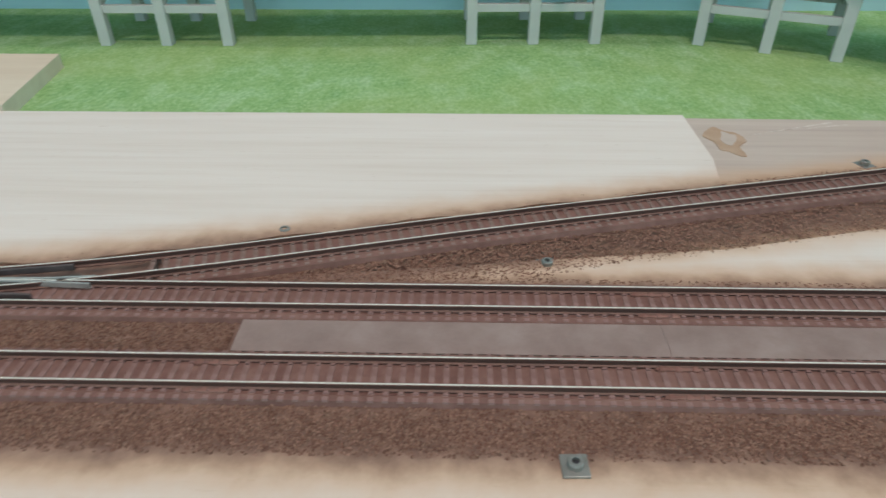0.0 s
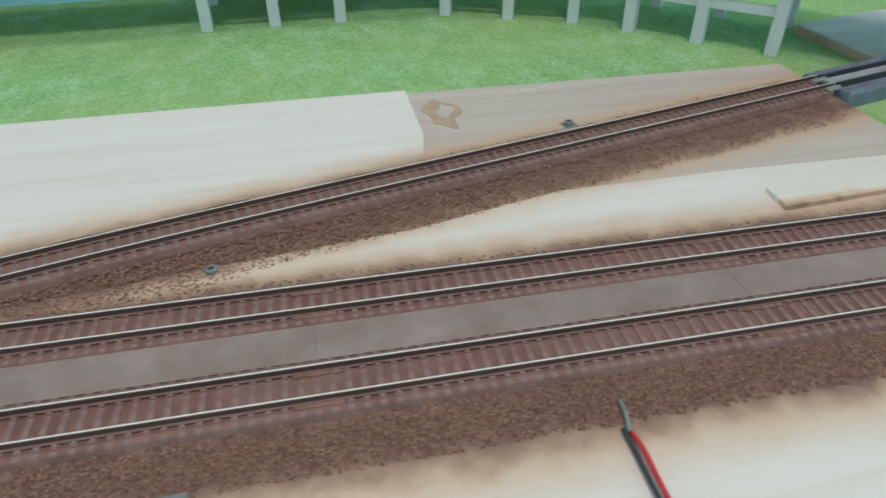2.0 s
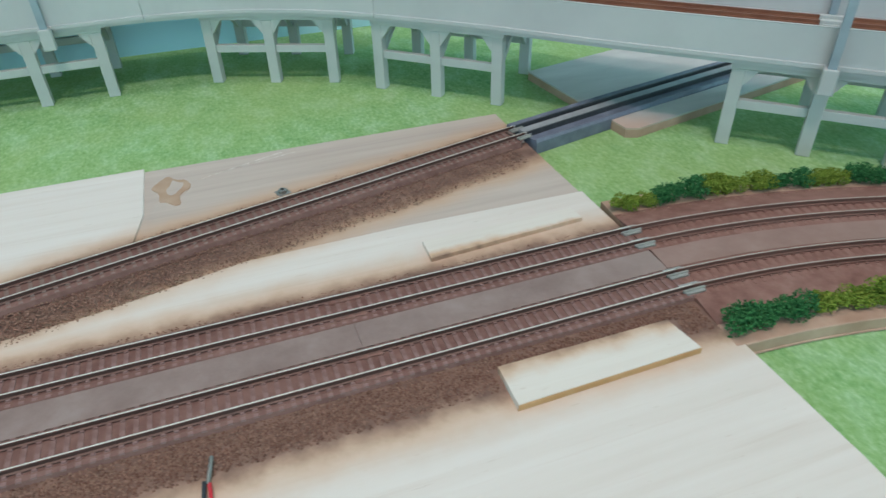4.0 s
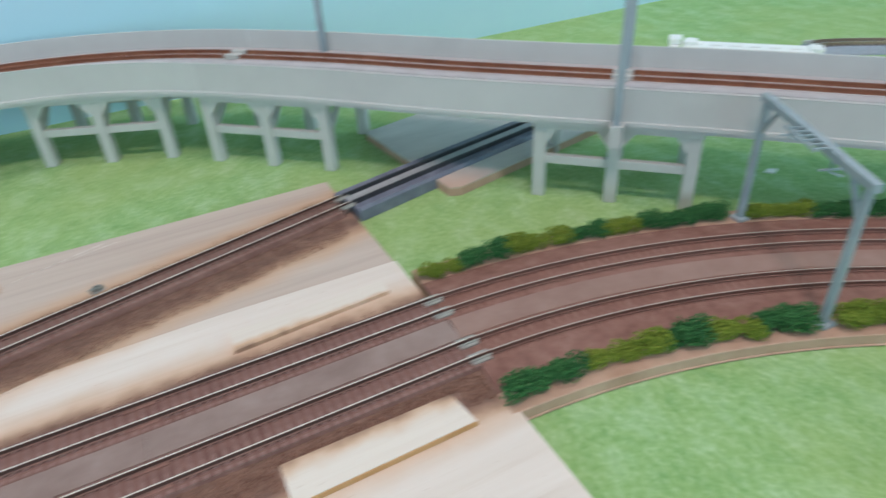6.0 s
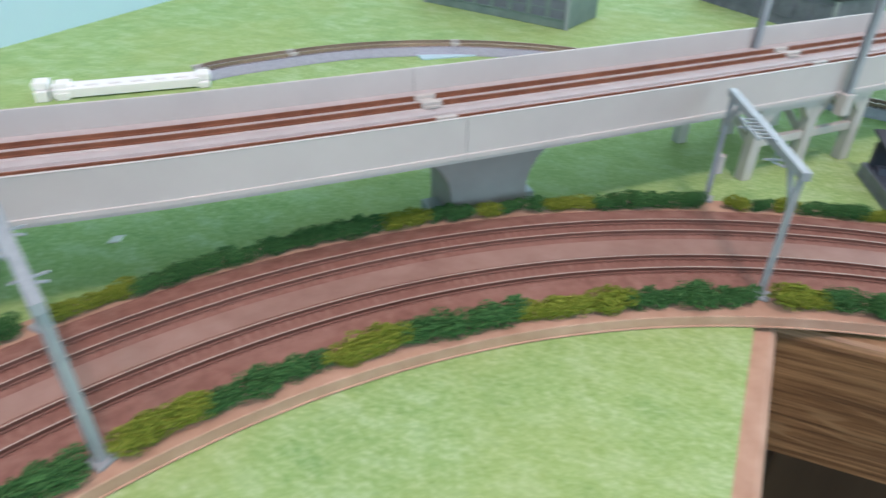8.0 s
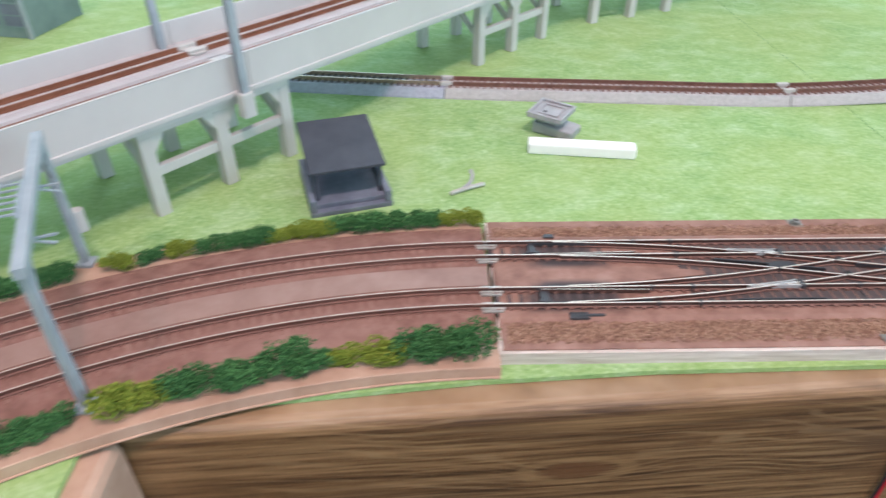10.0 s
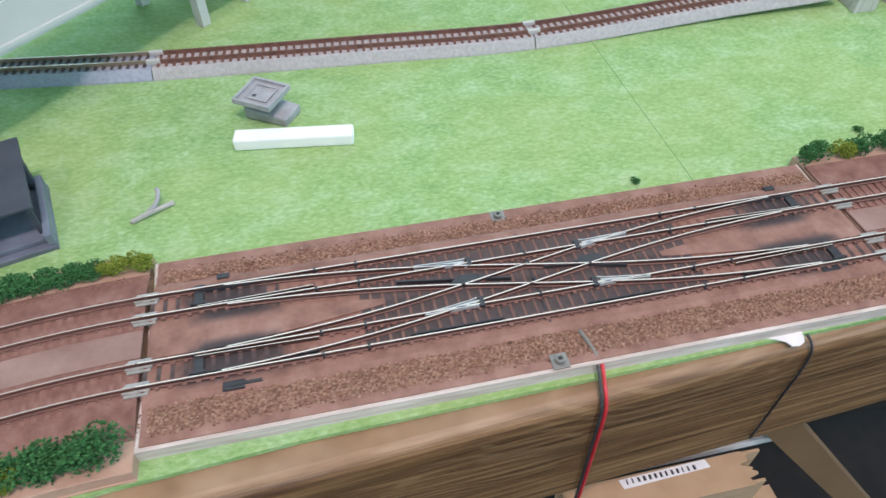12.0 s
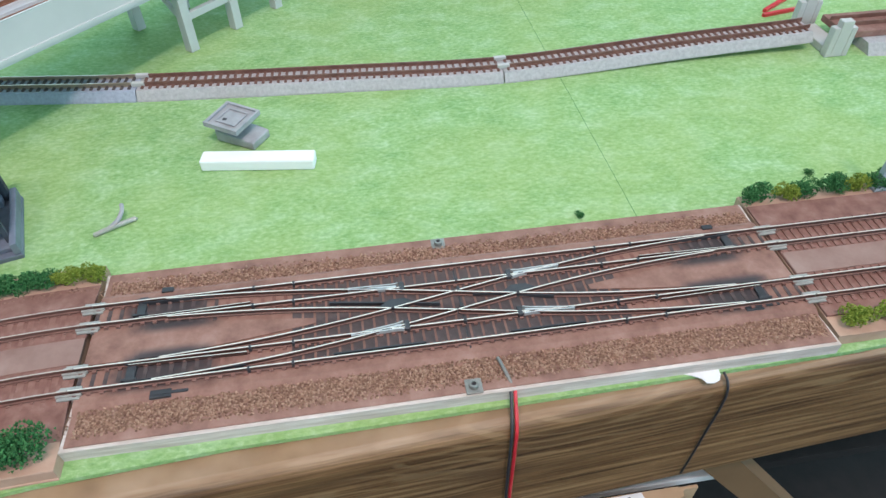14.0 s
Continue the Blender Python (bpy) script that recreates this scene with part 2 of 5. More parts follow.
def dark_wood():
    """Stained pine with wavy growth lines that bend round a knot."""
    m, nt, p = mat("stained_pine", 0.5)
    co = where(nt)
    xyz = nt.nodes.new("ShaderNodeSeparateXYZ")
    nt.links.new(co, xyz.inputs[0])
    dy = calc(nt, "MULTIPLY", calc(nt, "SUBTRACT", xyz.outputs[1], KNOT_Y), 46.0)
    dz = calc(nt, "MULTIPLY", calc(nt, "SUBTRACT", xyz.outputs[2], KNOT_Z), 135.0)
    d2 = calc(nt, "ADD", calc(nt, "MULTIPLY", dy, dy), calc(nt, "MULTIPLY", dz, dz))
    bulge = calc(nt, "POWER", 2.718, calc(nt, "MULTIPLY", d2, -0.45))
    drift = calc(nt, "MULTIPLY", calc(nt, "SUBTRACT", grain(nt, co, 24, 3, (0.16, 0.16, 0.7), 0.5), 0.5), 0.07)
    height = calc(nt, "ADD", calc(nt, "ADD", xyz.outputs[2], drift), calc(nt, "MULTIPLY", bulge, 0.016))
    height = calc(nt, "ADD", height, calc(nt, "MULTIPLY", grain(nt, co, 70, 3, (0.10, 0.10, 1.0), 0.6), 0.012))
    lines = calc(nt, "SINE", calc(nt, "MULTIPLY", height, 1500.0))
    lines = calc(nt, "MULTIPLY_ADD", lines, 0.5, 0.5)
    fibre = grain(nt, co, 300, 7, (0.035, 0.035, 1.3), 0.72)
    cloud = grain(nt, co, 30, 4, (0.25, 0.25, 1.0))
    col = ramp(nt, fibre, (0.36, (0.070, 0.031, 0.012)), (0.5, (0.19, 0.095, 0.037)), (0.65, (0.34, 0.190, 0.083)))
    thin = calc(nt, "MULTIPLY", step(nt, lines, 0.72, 0.98), step(nt, cloud, 0.36, 0.62))
    col = mix(nt, calc(nt, "MULTIPLY", thin, 0.52), col, (0.36, 0.22, 0.105))
    low = calc(nt, "MULTIPLY", calc(nt, "SUBTRACT", 1.0, step(nt, lines, 0.05, 0.4)), step(nt, cloud, 0.40, 0.62))
    col = mix(nt, calc(nt, "MULTIPLY", low, 0.22), col, (0.065, 0.033, 0.018))
    blot = grain(nt, co, 16, 3, (0.5, 0.5, 1.6))
    col = mix(nt, calc(nt, "MULTIPLY", step(nt, blot, 0.52, 0.72), 0.5), col, (0.085, 0.045, 0.025))
    ring = calc(nt, "MULTIPLY", step(nt, bulge, 0.58, 0.68), calc(nt, "SUBTRACT", 1.0, step(nt, bulge, 0.76, 0.84)))
    col = mix(nt, calc(nt, "MULTIPLY", ring, 0.4), col, (0.36, 0.20, 0.085))
    col = mix(nt, calc(nt, "MULTIPLY", step(nt, bulge, 0.80, 0.92), 0.8), col, (0.15, 0.062, 0.024))
    # pale wear and painted highlight on the rounded top edge, dark splits left
    worn = calc(nt, "ADD", xyz.outputs[2], calc(nt, "MULTIPLY", calc(nt, "SUBTRACT", grain(nt, co, 55, 4, (0.3, 0.3, 1)), 0.5), 0.005))
    split = ramp(nt, grain(nt, co, 330, 4, (0.03, 0.03, 1.2), 0.65), (0.40, (0.13, 0.07, 0.035)), (0.52, (0.38, 0.24, 0.14)), (0.68, (0.56, 0.40, 0.27)))
    col = mix(nt, calc(nt, "MULTIPLY", step(nt, worn, 0.0632, 0.0664), 0.75), col, split)
    nt.links.new(col, p.inputs["Base Color"])
    bump(nt, p, fibre, 0.3, 0.0005)
    return m


def dusty(name, stops, rough=0.8, scale=140):
    """Matt sprayed paint with dusty clouds in it."""
    m, nt, p = mat(name, rough)
    co = where(nt)
    col = ramp(nt, grain(nt, co, scale, 6, (1, 1, 1), 0.65), (0.28, stops[0]), (0.52, stops[1]), (0.75, stops[2]))
    broad = grain(nt, co, scale / 9, 3)
    col = mix(nt, calc(nt, "MULTIPLY", step(nt, broad, 0.45, 0.7), 0.4), col, stops[2])
    nt.links.new(col, p.inputs["Base Color"])
    p.inputs["Specular IOR Level"].default_value = 0.25
    bump(nt, p, grain(nt, co, scale * 7, 3), 0.35, 0.0002)
    return m


def sooty():
    """Brown sprayed module bed, with black ground-in paint near its two ends."""
    m, nt, p = mat("sooty_brown_bed", 0.75)
    co = where(nt)
    col = ramp(nt, grain(nt, co, 110, 6, (1, 1, 1), 0.65), (0.28, (0.19, 0.09, 0.065)), (0.52, (0.30, 0.155, 0.115)), (0.75, (0.39, 0.23, 0.18)))
    xyz = nt.nodes.new("ShaderNodeSeparateXYZ")
    nt.links.new(co, xyz.inputs[0])
    ends = calc(nt, "SUBTRACT", 0.104, calc(nt, "ABSOLUTE", xyz.outputs[1]))
    ends = calc(nt, "ABSOLUTE", calc(nt, "ADD", ends, calc(nt, "MULTIPLY", calc(nt, "SUBTRACT", grain(nt, co, 60, 4), 0.5), 0.035)))
    side = calc(nt, "ABSOLUTE", calc(nt, "SUBTRACT", calc(nt, "ABSOLUTE", xyz.outputs[0]), 0.0125))
    soot = calc(nt, "MULTIPLY", calc(nt, "SUBTRACT", 1.0, step(nt, ends, 0.006, 0.022)), calc(nt, "SUBTRACT", 1.0, step(nt, side, 0.006, 0.0105)))
    mid = calc(nt, "SUBTRACT", 1.0, step(nt, calc(nt, "ADD", calc(nt, "ABSOLUTE", xyz.outputs[1]), calc(nt, "MULTIPLY", grain(nt, co, 50, 3), 0.02)), 0.045, 0.075))
    mid = calc(nt, "MULTIPLY", mid, calc(nt, "SUBTRACT", 1.0, step(nt, calc(nt, "ABSOLUTE", xyz.outputs[0]), 0.0185, 0.0215)))
    col = mix(nt, calc(nt, "MULTIPLY", mid, 0.36), col, (0.07, 0.045, 0.045))
    nt.links.new(mix(nt, calc(nt, "MULTIPLY", soot, 0.9), col, (0.03, 0.032, 0.038)), p.inputs["Base Color"])
    bump(nt, p, grain(nt, co, 700, 3), 0.35, 0.0002)
    return m


def raily(name, shine, web_shade):
    """Bright worn steel on the running top, rust brown sides, shade painted into the web."""
    m, nt, p = mat(name, 0.3)
    co = where(nt)
    nrm = nt.nodes.new("ShaderNodeSeparateXYZ")
    nt.links.new(nt.nodes.new("ShaderNodeNewGeometry").outputs["Normal"], nrm.inputs[0])
    up = step(nt, nrm.outputs[2], 0.88, 0.97)
    wear = calc(nt, "MULTIPLY", calc(nt, "MULTIPLY", up, shine), step(nt, grain(nt, co, 35, 4), 0.0, 0.36))
    side = ramp(nt, grain(nt, co, 200, 4), (0.3, (0.14, 0.06, 0.045)), (0.7, (0.23, 0.10, 0.072)))
    foot = step(nt, nrm.outputs[2], 0.05, 0.3)
    # Upright sides take a darker colour that stands for the rail's shaded side.
    side = mix(nt, foot, web_shade, side)
    nt.links.new(mix(nt, wear, side, (0.80, 0.77, 0.68)), p.inputs["Base Color"])
    nt.links.new(calc(nt, "MULTIPLY", wear, 0.30), p.inputs["Metallic"])
    nt.links.new(calc(nt, "SUBTRACT", 0.75, calc(nt, "MULTIPLY", wear, 0.4)), p.inputs["Roughness"])
    return m


def stones(name, a, b, c):
    m, nt, p = mat(name, 0.9)
    g = nt.nodes.new("ShaderNodeNewGeometry").outputs["Random Per Island"]
    col = ramp(nt, g, (0.0, a), (0.5, b), (1.0, c))
    nt.links.new(col, p.inputs["Base Color"])
    p.inputs["Specular IOR Level"].default_value = 0.2
    return m


def leafy(name, a, b):
    m, nt, p = mat(name, 0.9)
    g = nt.nodes.new("ShaderNodeNewGeometry").outputs["Random Per Island"]
    o = nt.nodes.new("ShaderNodeObjectInfo").outputs["Random"]
    col = ramp(nt, g, (0.0, a), (1.0, b))
    nt.links.new(mix(nt, calc(nt, "MULTIPLY", o, 0.3), col, a), p.inputs["Base Color"])
    p.inputs["Specular IOR Level"].default_value = 0.1
    return m


M_GRASS, M_PINE = grass(), dark_wood()
M_RAIL, M_DULLRAIL = raily("railhead_steel", 1.0, (0.085, 0.038, 0.029)), raily("half_painted_railhead", 0.55, (0.16, 0.072, 0.054))
M_BOARD = plywood("oversprayed_plywood", ((0.64, 0.54, 0.46), (0.71, 0.62, 0.55), (0.77, 0.70, 0.64)), (0.80, 0.72, 0.65))
M_PEELED = plywood("peeled_inner_ply", ((0.38, 0.27, 0.22), (0.49, 0.38, 0.31), (0.58, 0.47, 0.40)), (0.62, 0.53, 0.47))
M_BED = dusty("rust_brown_bed", ((0.18, 0.083, 0.064), (0.27, 0.138, 0.11), (0.35, 0.205, 0.168)))
M_INFILL = dusty("grey_brown_infill", ((0.23, 0.158, 0.138), (0.30, 0.216, 0.19), (0.37, 0.284, 0.255)), 0.5, 60)
M_SLEEPER = dusty("rust_pink_sleeper", ((0.19, 0.104, 0.091), (0.27, 0.16, 0.142), (0.34, 0.216, 0.195)), 0.8, 300)
M_BEDDARK = dusty("dark_brown_bed", ((0.15, 0.074, 0.06), (0.215, 0.112, 0.092), (0.285, 0.162, 0.134)))
M_GREYSLEEPER = dusty("dusty_grey_sleeper", ((0.18, 0.115, 0.095), (0.25, 0.17, 0.145), (0.32, 0.23, 0.20)), 0.8, 300)
SPRAYED = ((0.66, 0.56, 0.47), (0.73, 0.64, 0.55), (0.78, 0.71, 0.63)), (0.80, 0.74, 0.67)
M_STRIP_BACK = plywood("sprayed_strip", *SPRAYED, (0.0335, 0.0385), 0.003)
M_STRIP_FRONT = plywood("sprayed_loose_strip", *SPRAYED, (0.0195, 0.0270), 0.004)
M_CURVEINFILL = dusty("pinkish_brown_infill", ((0.25, 0.145, 0.118), (0.32, 0.20, 0.165), (0.38, 0.255, 0.215)), 0.55, 60)
M_SOOTY = sooty()
M_DARKSLEEPER = dusty("soot_black_sleeper", ((0.058, 0.047, 0.048), (0.095, 0.075, 0.073), (0.145, 0.108, 0.10)), 0.7, 200)
M_BLACK = simple("black_plastic", (0.025, 0.026, 0.03), (0.05, 0.05, 0.055), 0.45)
M_STONE = stones("rusty_ballast", (0.15, 0.072, 0.050), (0.232, 0.122, 0.086), (0.34, 0.20, 0.148))
M_STONE2 = stones("light_ballast", (0.165, 0.085, 0.057), (0.30, 0.168, 0.112), (0.47, 0.305, 0.215))
M_EDGE = simple("tan_card_edge", (0.42, 0.25, 0.17), (0.56, 0.37, 0.27), 0.8, 0, 60, 0.3)
M_WHITEWOOD = simple("bare_wood_edge", (0.48, 0.39, 0.33), (0.80, 0.72, 0.66), 0.8, 0, 340, 0.6, stretch=(1, 0.12, 1.6))
M_CONC = simple("moulded_grey_plastic", (0.50, 0.485, 0.47), (0.565, 0.55, 0.53), 0.55, 0, 25, 0.06)
M_DECK = simple("pinkish_grey_deck", (0.43, 0.405, 0.41), (0.51, 0.485, 0.49), 0.6, 0, 90, 0.2)
M_STEEL = simple("grey_blue_plastic", (0.26, 0.31, 0.34), (0.36, 0.42, 0.45), 0.45, 0, 90, 0.08)
M_PIER = simple("light_grey_pier", (0.48, 0.47, 0.445), (0.55, 0.54, 0.51), 0.55, 0, 40, 0.06)
M_BLUE = simple("sky_blue_board", (0.46, 0.70, 0.80), (0.52, 0.74, 0.83), 0.6, 0, 6, 0.05)
M_PLUG = simple("grey_metal_plate", (0.20, 0.20, 0.18), (0.34, 0.33, 0.30), 0.45, 0.5, 200)
M_FORK = simple("grey_girder", (0.13, 0.14, 0.19), (0.22, 0.24, 0.30), 0.5, 0, 120)
M_GREYBALLAST = simple("grey_moulded_ballast", (0.38, 0.365, 0.365), (0.52, 0.50, 0.50), 0.7, 0, 500, 0.6)
M_BROWNRAIL = simple("brown_painted_rail", (0.13, 0.055, 0.04), (0.23, 0.11, 0.08), 0.5, 0, 150)
M_ROOF = simple("dark_slate_roof", (0.035, 0.042, 0.058), (0.06, 0.07, 0.09), 0.6, 0, 60, 0.2)
M_SHED = simple("blue_grey_plastic", (0.10, 0.12, 0.16), (0.20, 0.23, 0.29), 0.5, 0, 80)
M_SLATE = simple("grey_plank_roof", (0.17, 0.185, 0.20), (0.26, 0.28, 0.30), 0.6, 0, 90, 0.2)
M_WHITE = simple("white_foam", (0.84, 0.86, 0.86), (0.90, 0.91, 0.90), 0.6, 0, 90, 0.1)
M_GREYKIT = simple("grey_kit_plastic", (0.29, 0.29, 0.30), (0.40, 0.40, 0.41), 0.5, 0, 120)
M_CARD = simple("brown_cardboard", (0.42, 0.27, 0.15), (0.52, 0.35, 0.21), 0.85, 0, 50, 0.2, stretch=(1, 1, 4))
M_RED = simple("red_insulation", (0.55, 0.02, 0.03), (0.65, 0.04, 0.05), 0.35)
M_GREENHOUSE = simple("grey_green_plastic", (0.13, 0.20, 0.20), (0.20, 0.29, 0.28), 0.5, 0, 60)
M_PAPER = simple("white_paper", (0.75, 0.75, 0.74), (0.84, 0.84, 0.83), 0.8)
M_GLUE = simple("dried_wood_glue", (0.40, 0.24, 0.14), (0.53, 0.36, 0.25), 0.5, 0, 70, 0.3)
M_LEG = simple("dark_stained_frame", (0.075, 0.038, 0.018), (0.12, 0.065, 0.032), 0.65, 0, 40, 0.3, stretch=(1, 1, 0.08))
M_STRUT = simple("tan_pine", (0.16, 0.085, 0.038), (0.26, 0.15, 0.07), 0.65, 0, 40, 0.3, stretch=(1, 0.2, 0.2))
M_STAIN = simple("orange_wood_stain", (0.46, 0.24, 0.09), (0.62, 0.37, 0.17), 0.7, 0, 90, 0.3)
M_WALLPIER = simple("mid_grey_pier", (0.27, 0.27, 0.26), (0.33, 0.33, 0.32), 0.6, 0, 40, 0.08)
M_FLOOR = simple("dark_carpet", (0.013, 0.009, 0.008), (0.024, 0.016, 0.014), 0.9, 0, 30)
M_WALL = simple("white_room_wall", (0.74, 0.74, 0.72), (0.78, 0.78, 0.76), 0.9, 0, 8)
M_DARKLEAF = leafy("dark_green_foam", (0.026, 0.098, 0.034), (0.085, 0.27, 0.088))
M_LIMELEAF = leafy("olive_green_foam", (0.115, 0.175, 0.02), (0.32, 0.385, 0.065))

# ---- plan, in millimetres; rail tops at height 0 ----
GROUND, BOARD = -9.0, -3.8
NEAR_Y, FAR_Y = 134.5, 163.0
CX, CY, R_FAR, R_NEAR = 328.0, -210.5, 373.5, 345.0
X_FAR, X_NEAR = CX + R_FAR, CX + R_NEAR
J_Y, K_Y = -207.0, -475.0
END_X = 339.0

# ---- ground, table and room ----
bm = bmesh.new()
slab(bm, [(-900, 484), (1700, 484), (1700, -1500), (711, -1500), (647.6, -480), (645.4, -340), (644.2, -260), (640.5, -200), (635, -150), (627.5, -81), (-900, -81)], GROUND - 2, GROUND)
ground = solid("ground", bm, M_GRASS, "bright green printed grass mat laid over the tabletop", "ground", kind="structure")
bm = bmesh.new()
box(bm, 726, 1560, -430.12, -429.88, GROUND - 0.1, GROUND + 0.06)
solid("mat_seam", bm, M_DARKLEAF, "thin dark seam across the grass mat", "seam", kind="structure")
bm = bmesh.new()
slab(bm, [(-900, 484), (1700, 484), (1700, -1500), (719, -1500), (637, -70), (-900, -70)], GROUND - 12, GROUND - 2.05)
solid("tabletop", bm, M_PINE, "stained pine tabletop under the grass mat", "table", kind="structure")


bm = bmesh.new()
sweep(bm, [(704.8, -1500), (622.0, -88)], [(0, -77), (0, -16.5), (-0.35, -14.6), (-1.2, -12.8), (-2.6, -11.6), (-5, -11.05), (-14, -11.3), (-14, -77)])
solid("table_board_east", bm, M_PINE, "dark-stained pine board along the table's edge", "board", kind="structure")
bm = bmesh.new()
sweep(bm, [(-900, -90), (620.6, -90)], [(0, -77), (0, -15), (1.2, -12.4), (3, -11.2), (20, -11.2), (20, -77)])
solid("table_board_north", bm, M_EDGE, "pale worn pine board along the table's edge", "board", kind="structure")
bm = bmesh.new()
slab(bm, [(-2500, -3000), (3200, -3000), (3200, 1900), (-2500, 1900)], -760, -750)
solid("floor", bm, M_FLOOR, "dark brown floor under the table", "floor", kind="structure")
for name, x0, x1, y0, y1 in (("wall_north", -2600, 3300, 1900, 2000),):
    bm = bmesh.new()
    box(bm, x0, x1, y0, y1, -760, 1700)
    solid(name, bm, M_WALL, "plain white painted room wall", "wall", kind="structure")
bm = bmesh.new()
for x0, x1, z0, z1 in ((-2600, -1400, -760, 1700), (1400, 3300, -760, 1700), (-1400, 1400, -760, 100), (-1400, 1400, 1500, 1700)):
    box(bm, x0, x1, -3100, -3000, z0, z1)
solid("wall_south", bm, M_WALL, "plain white painted wall with an assumed window opening", "wall", kind="structure")
bm = bmesh.new()
for y0, y1, z0, z1 in ((-3000, -1300, -760, 1700), (1100, 1900, -760, 1700), (-1300, 1100, -760, 100), (-1300, 1100, 1500, 1700)):
    box(bm, 3200, 3300, y0, y1, z0, z1)
solid("wall_east", bm, M_WALL, "plain white painted wall with an assumed window opening", "wall", kind="structure")
# Opening made only for the added west fill light.
bm = bmesh.new()
for y0, y1, z0, z1 in ((-3000, -1900, -760, 1700), (500, 1900, -760, 1700), (-1900, 500, -760, 100), (-1900, 500, 1500, 1700)):
    box(bm, -2600, -2500, y0, y1, z0, z1)
solid("wall_west", bm, M_WALL, "plain white painted wall with an assumed window opening", "wall", kind="structure")
bm = bmesh.new()
box(bm, -2600, 3300, -3100, 2000, 1700, 1760)
solid("ceiling", bm, M_WALL, "plain white ceiling", "ceiling", kind="structure")
bm = bmesh.new()
box(bm, -900, 1700, 484, 490, GROUND - 12, 330)
solid("backdrop", bm, M_BLUE, "sky-blue painted board behind the layout", "backdrop", kind="structure")
table_frame = thing("table_frame", 900, -400, -750, "stained pine legs and shelf carrying the tabletop", "table")
for x, y in ((1100, -760), (1100, -1200), (1600, -1400), (1600, 400), (-800, 400), (-800, -60)):
    bm = bmesh.new()
    box(bm, x - 22, x + 22, y - 22, y + 22, -750, GROUND - 12.1, 2)
    part("leg", bm, M_LEG, table_frame)
bm = bmesh.new()
box(bm, 690, 712, -217, -121, -750, GROUND - 12.1, 2)
part("leg", bm, M_LEG, table_frame, "broad stained pine plank leg")
bm = bmesh.new()
box(bm, 745, 1570, -1370, 370, -330, -318, 1)
part("shelf", bm, M_FLOOR, table_frame)

# ---- track building ----
RAIL_PROFILE = [(-0.65, -2.1), (-0.65, -1.8), (-0.16, -1.55), (-0.16, -0.75), (-0.34, -0.55), (-0.34, -0.14), (-0.23, 0.0), (0.23, 0.0), (0.34, -0.14), (0.34, -0.55), (0.16, -0.75), (0.16, -1.55), (0.65, -1.8), (0.65, -2.1)]
bm = bmesh.new()
box(bm, -0.85, 0.85, -8.0, 8.0, -1.3, 0.0)
for v in bm.verts:
    if v.co.z > -0.1:
        v.co.x *= 0.82
        v.co.y *= 0.985
for s in (-1, 1):
    for side in (-1, 1):
        box(bm, -0.55, 0.55, s * 4.5 + side * 1.05 - 0.35, s * 4.5 + side * 1.05 + 0.35, -0.05, 0.35)
for v in bm.verts:
    v.co *= MM
SLEEPER = finish(bm, "sleeper", M_SLEEPER)
SLEEPER_BROWN = SLEEPER.copy()
SLEEPER_BROWN.materials.clear()
SLEEPER_BROWN.materials.append(M_BROWNRAIL)
SLEEPER_GREY = SLEEPER.copy()
SLEEPER_GREY.materials.clear()
SLEEPER_GREY.materials.append(M_GREYSLEEPER)
SLEEPER_BED = SLEEPER.copy()
SLEEPER_BED.materials.clear()
SLEEPER_BED.materials.append(M_BED)
SLEEPER_DARK = SLEEPER.copy()
SLEEPER_DARK.materials.clear()
SLEEPER_DARK.materials.append(M_DARKSLEEPER)


def put_sleepers(track, spots, mesh, top=-2.1):
    base = top_of(track)
    for p, a in spots:
        s = new("sleeper", mesh)
        s.parent = track
        s.location = Vector((p[0] * MM, p[1] * MM, top * MM)) - base
        s.rotation_euler = (0, 0, a + random.uniform(-0.012, 0.012))


def rail(track, path, z=0.0, material=None):
    bm = bmesh.new()
    sweep(bm, [(*p[:2], (p[2] if len(p) > 2 else 0) + z) for p in path], RAIL_PROFILE)
    return part("rail", bm, material or M_RAIL, track)


def joiner(track, p, a, z=-1.75):
    """A folded metal joiner clasping the foot of a rail."""
    bm = bmesh.new()
    for s in (-1, 1):
        box(bm, -4.2, 4.2, s * 1.0 - 0.4, s * 1.0 + 0.4, -0.4, 0.75, 0.15)
        box(bm, -3.6, 3.6, s * 1.9 - 0.7, s * 1.9 + 0.7, -0.5, 0.15)
    ob = local("rail_joiner", bm, M_JOIN, track, label="pale metal rail joiner")
    ob.location = Vector((p[0], p[1], z)) * MM - top_of(track)
    ob.rotation_euler = (0, 0, a)


M_JOIN = simple("tinned_joiner", (0.38, 0.36, 0.335), (0.54, 0.52, 0.48), 0.4, 0.5, 300)


def railway(name, path, label, pitch=3.45, sleepers=None, z=-2.1, skip=None, metal=None):
    x, y = path[len(path) // 2][:2]
    t = thing(name, x, y, BOARD, label, "railway track", "model railway tracks")
    for d in (4.5, -4.5):
        rail(t, offset(path, d), material=metal)
    spots = [s for s in along([p[:2] for p in path], pitch, 1.0) if not (skip and skip(s[0]))]
    put_sleepers(t, spots, sleepers or SLEEPER, z)
    return t


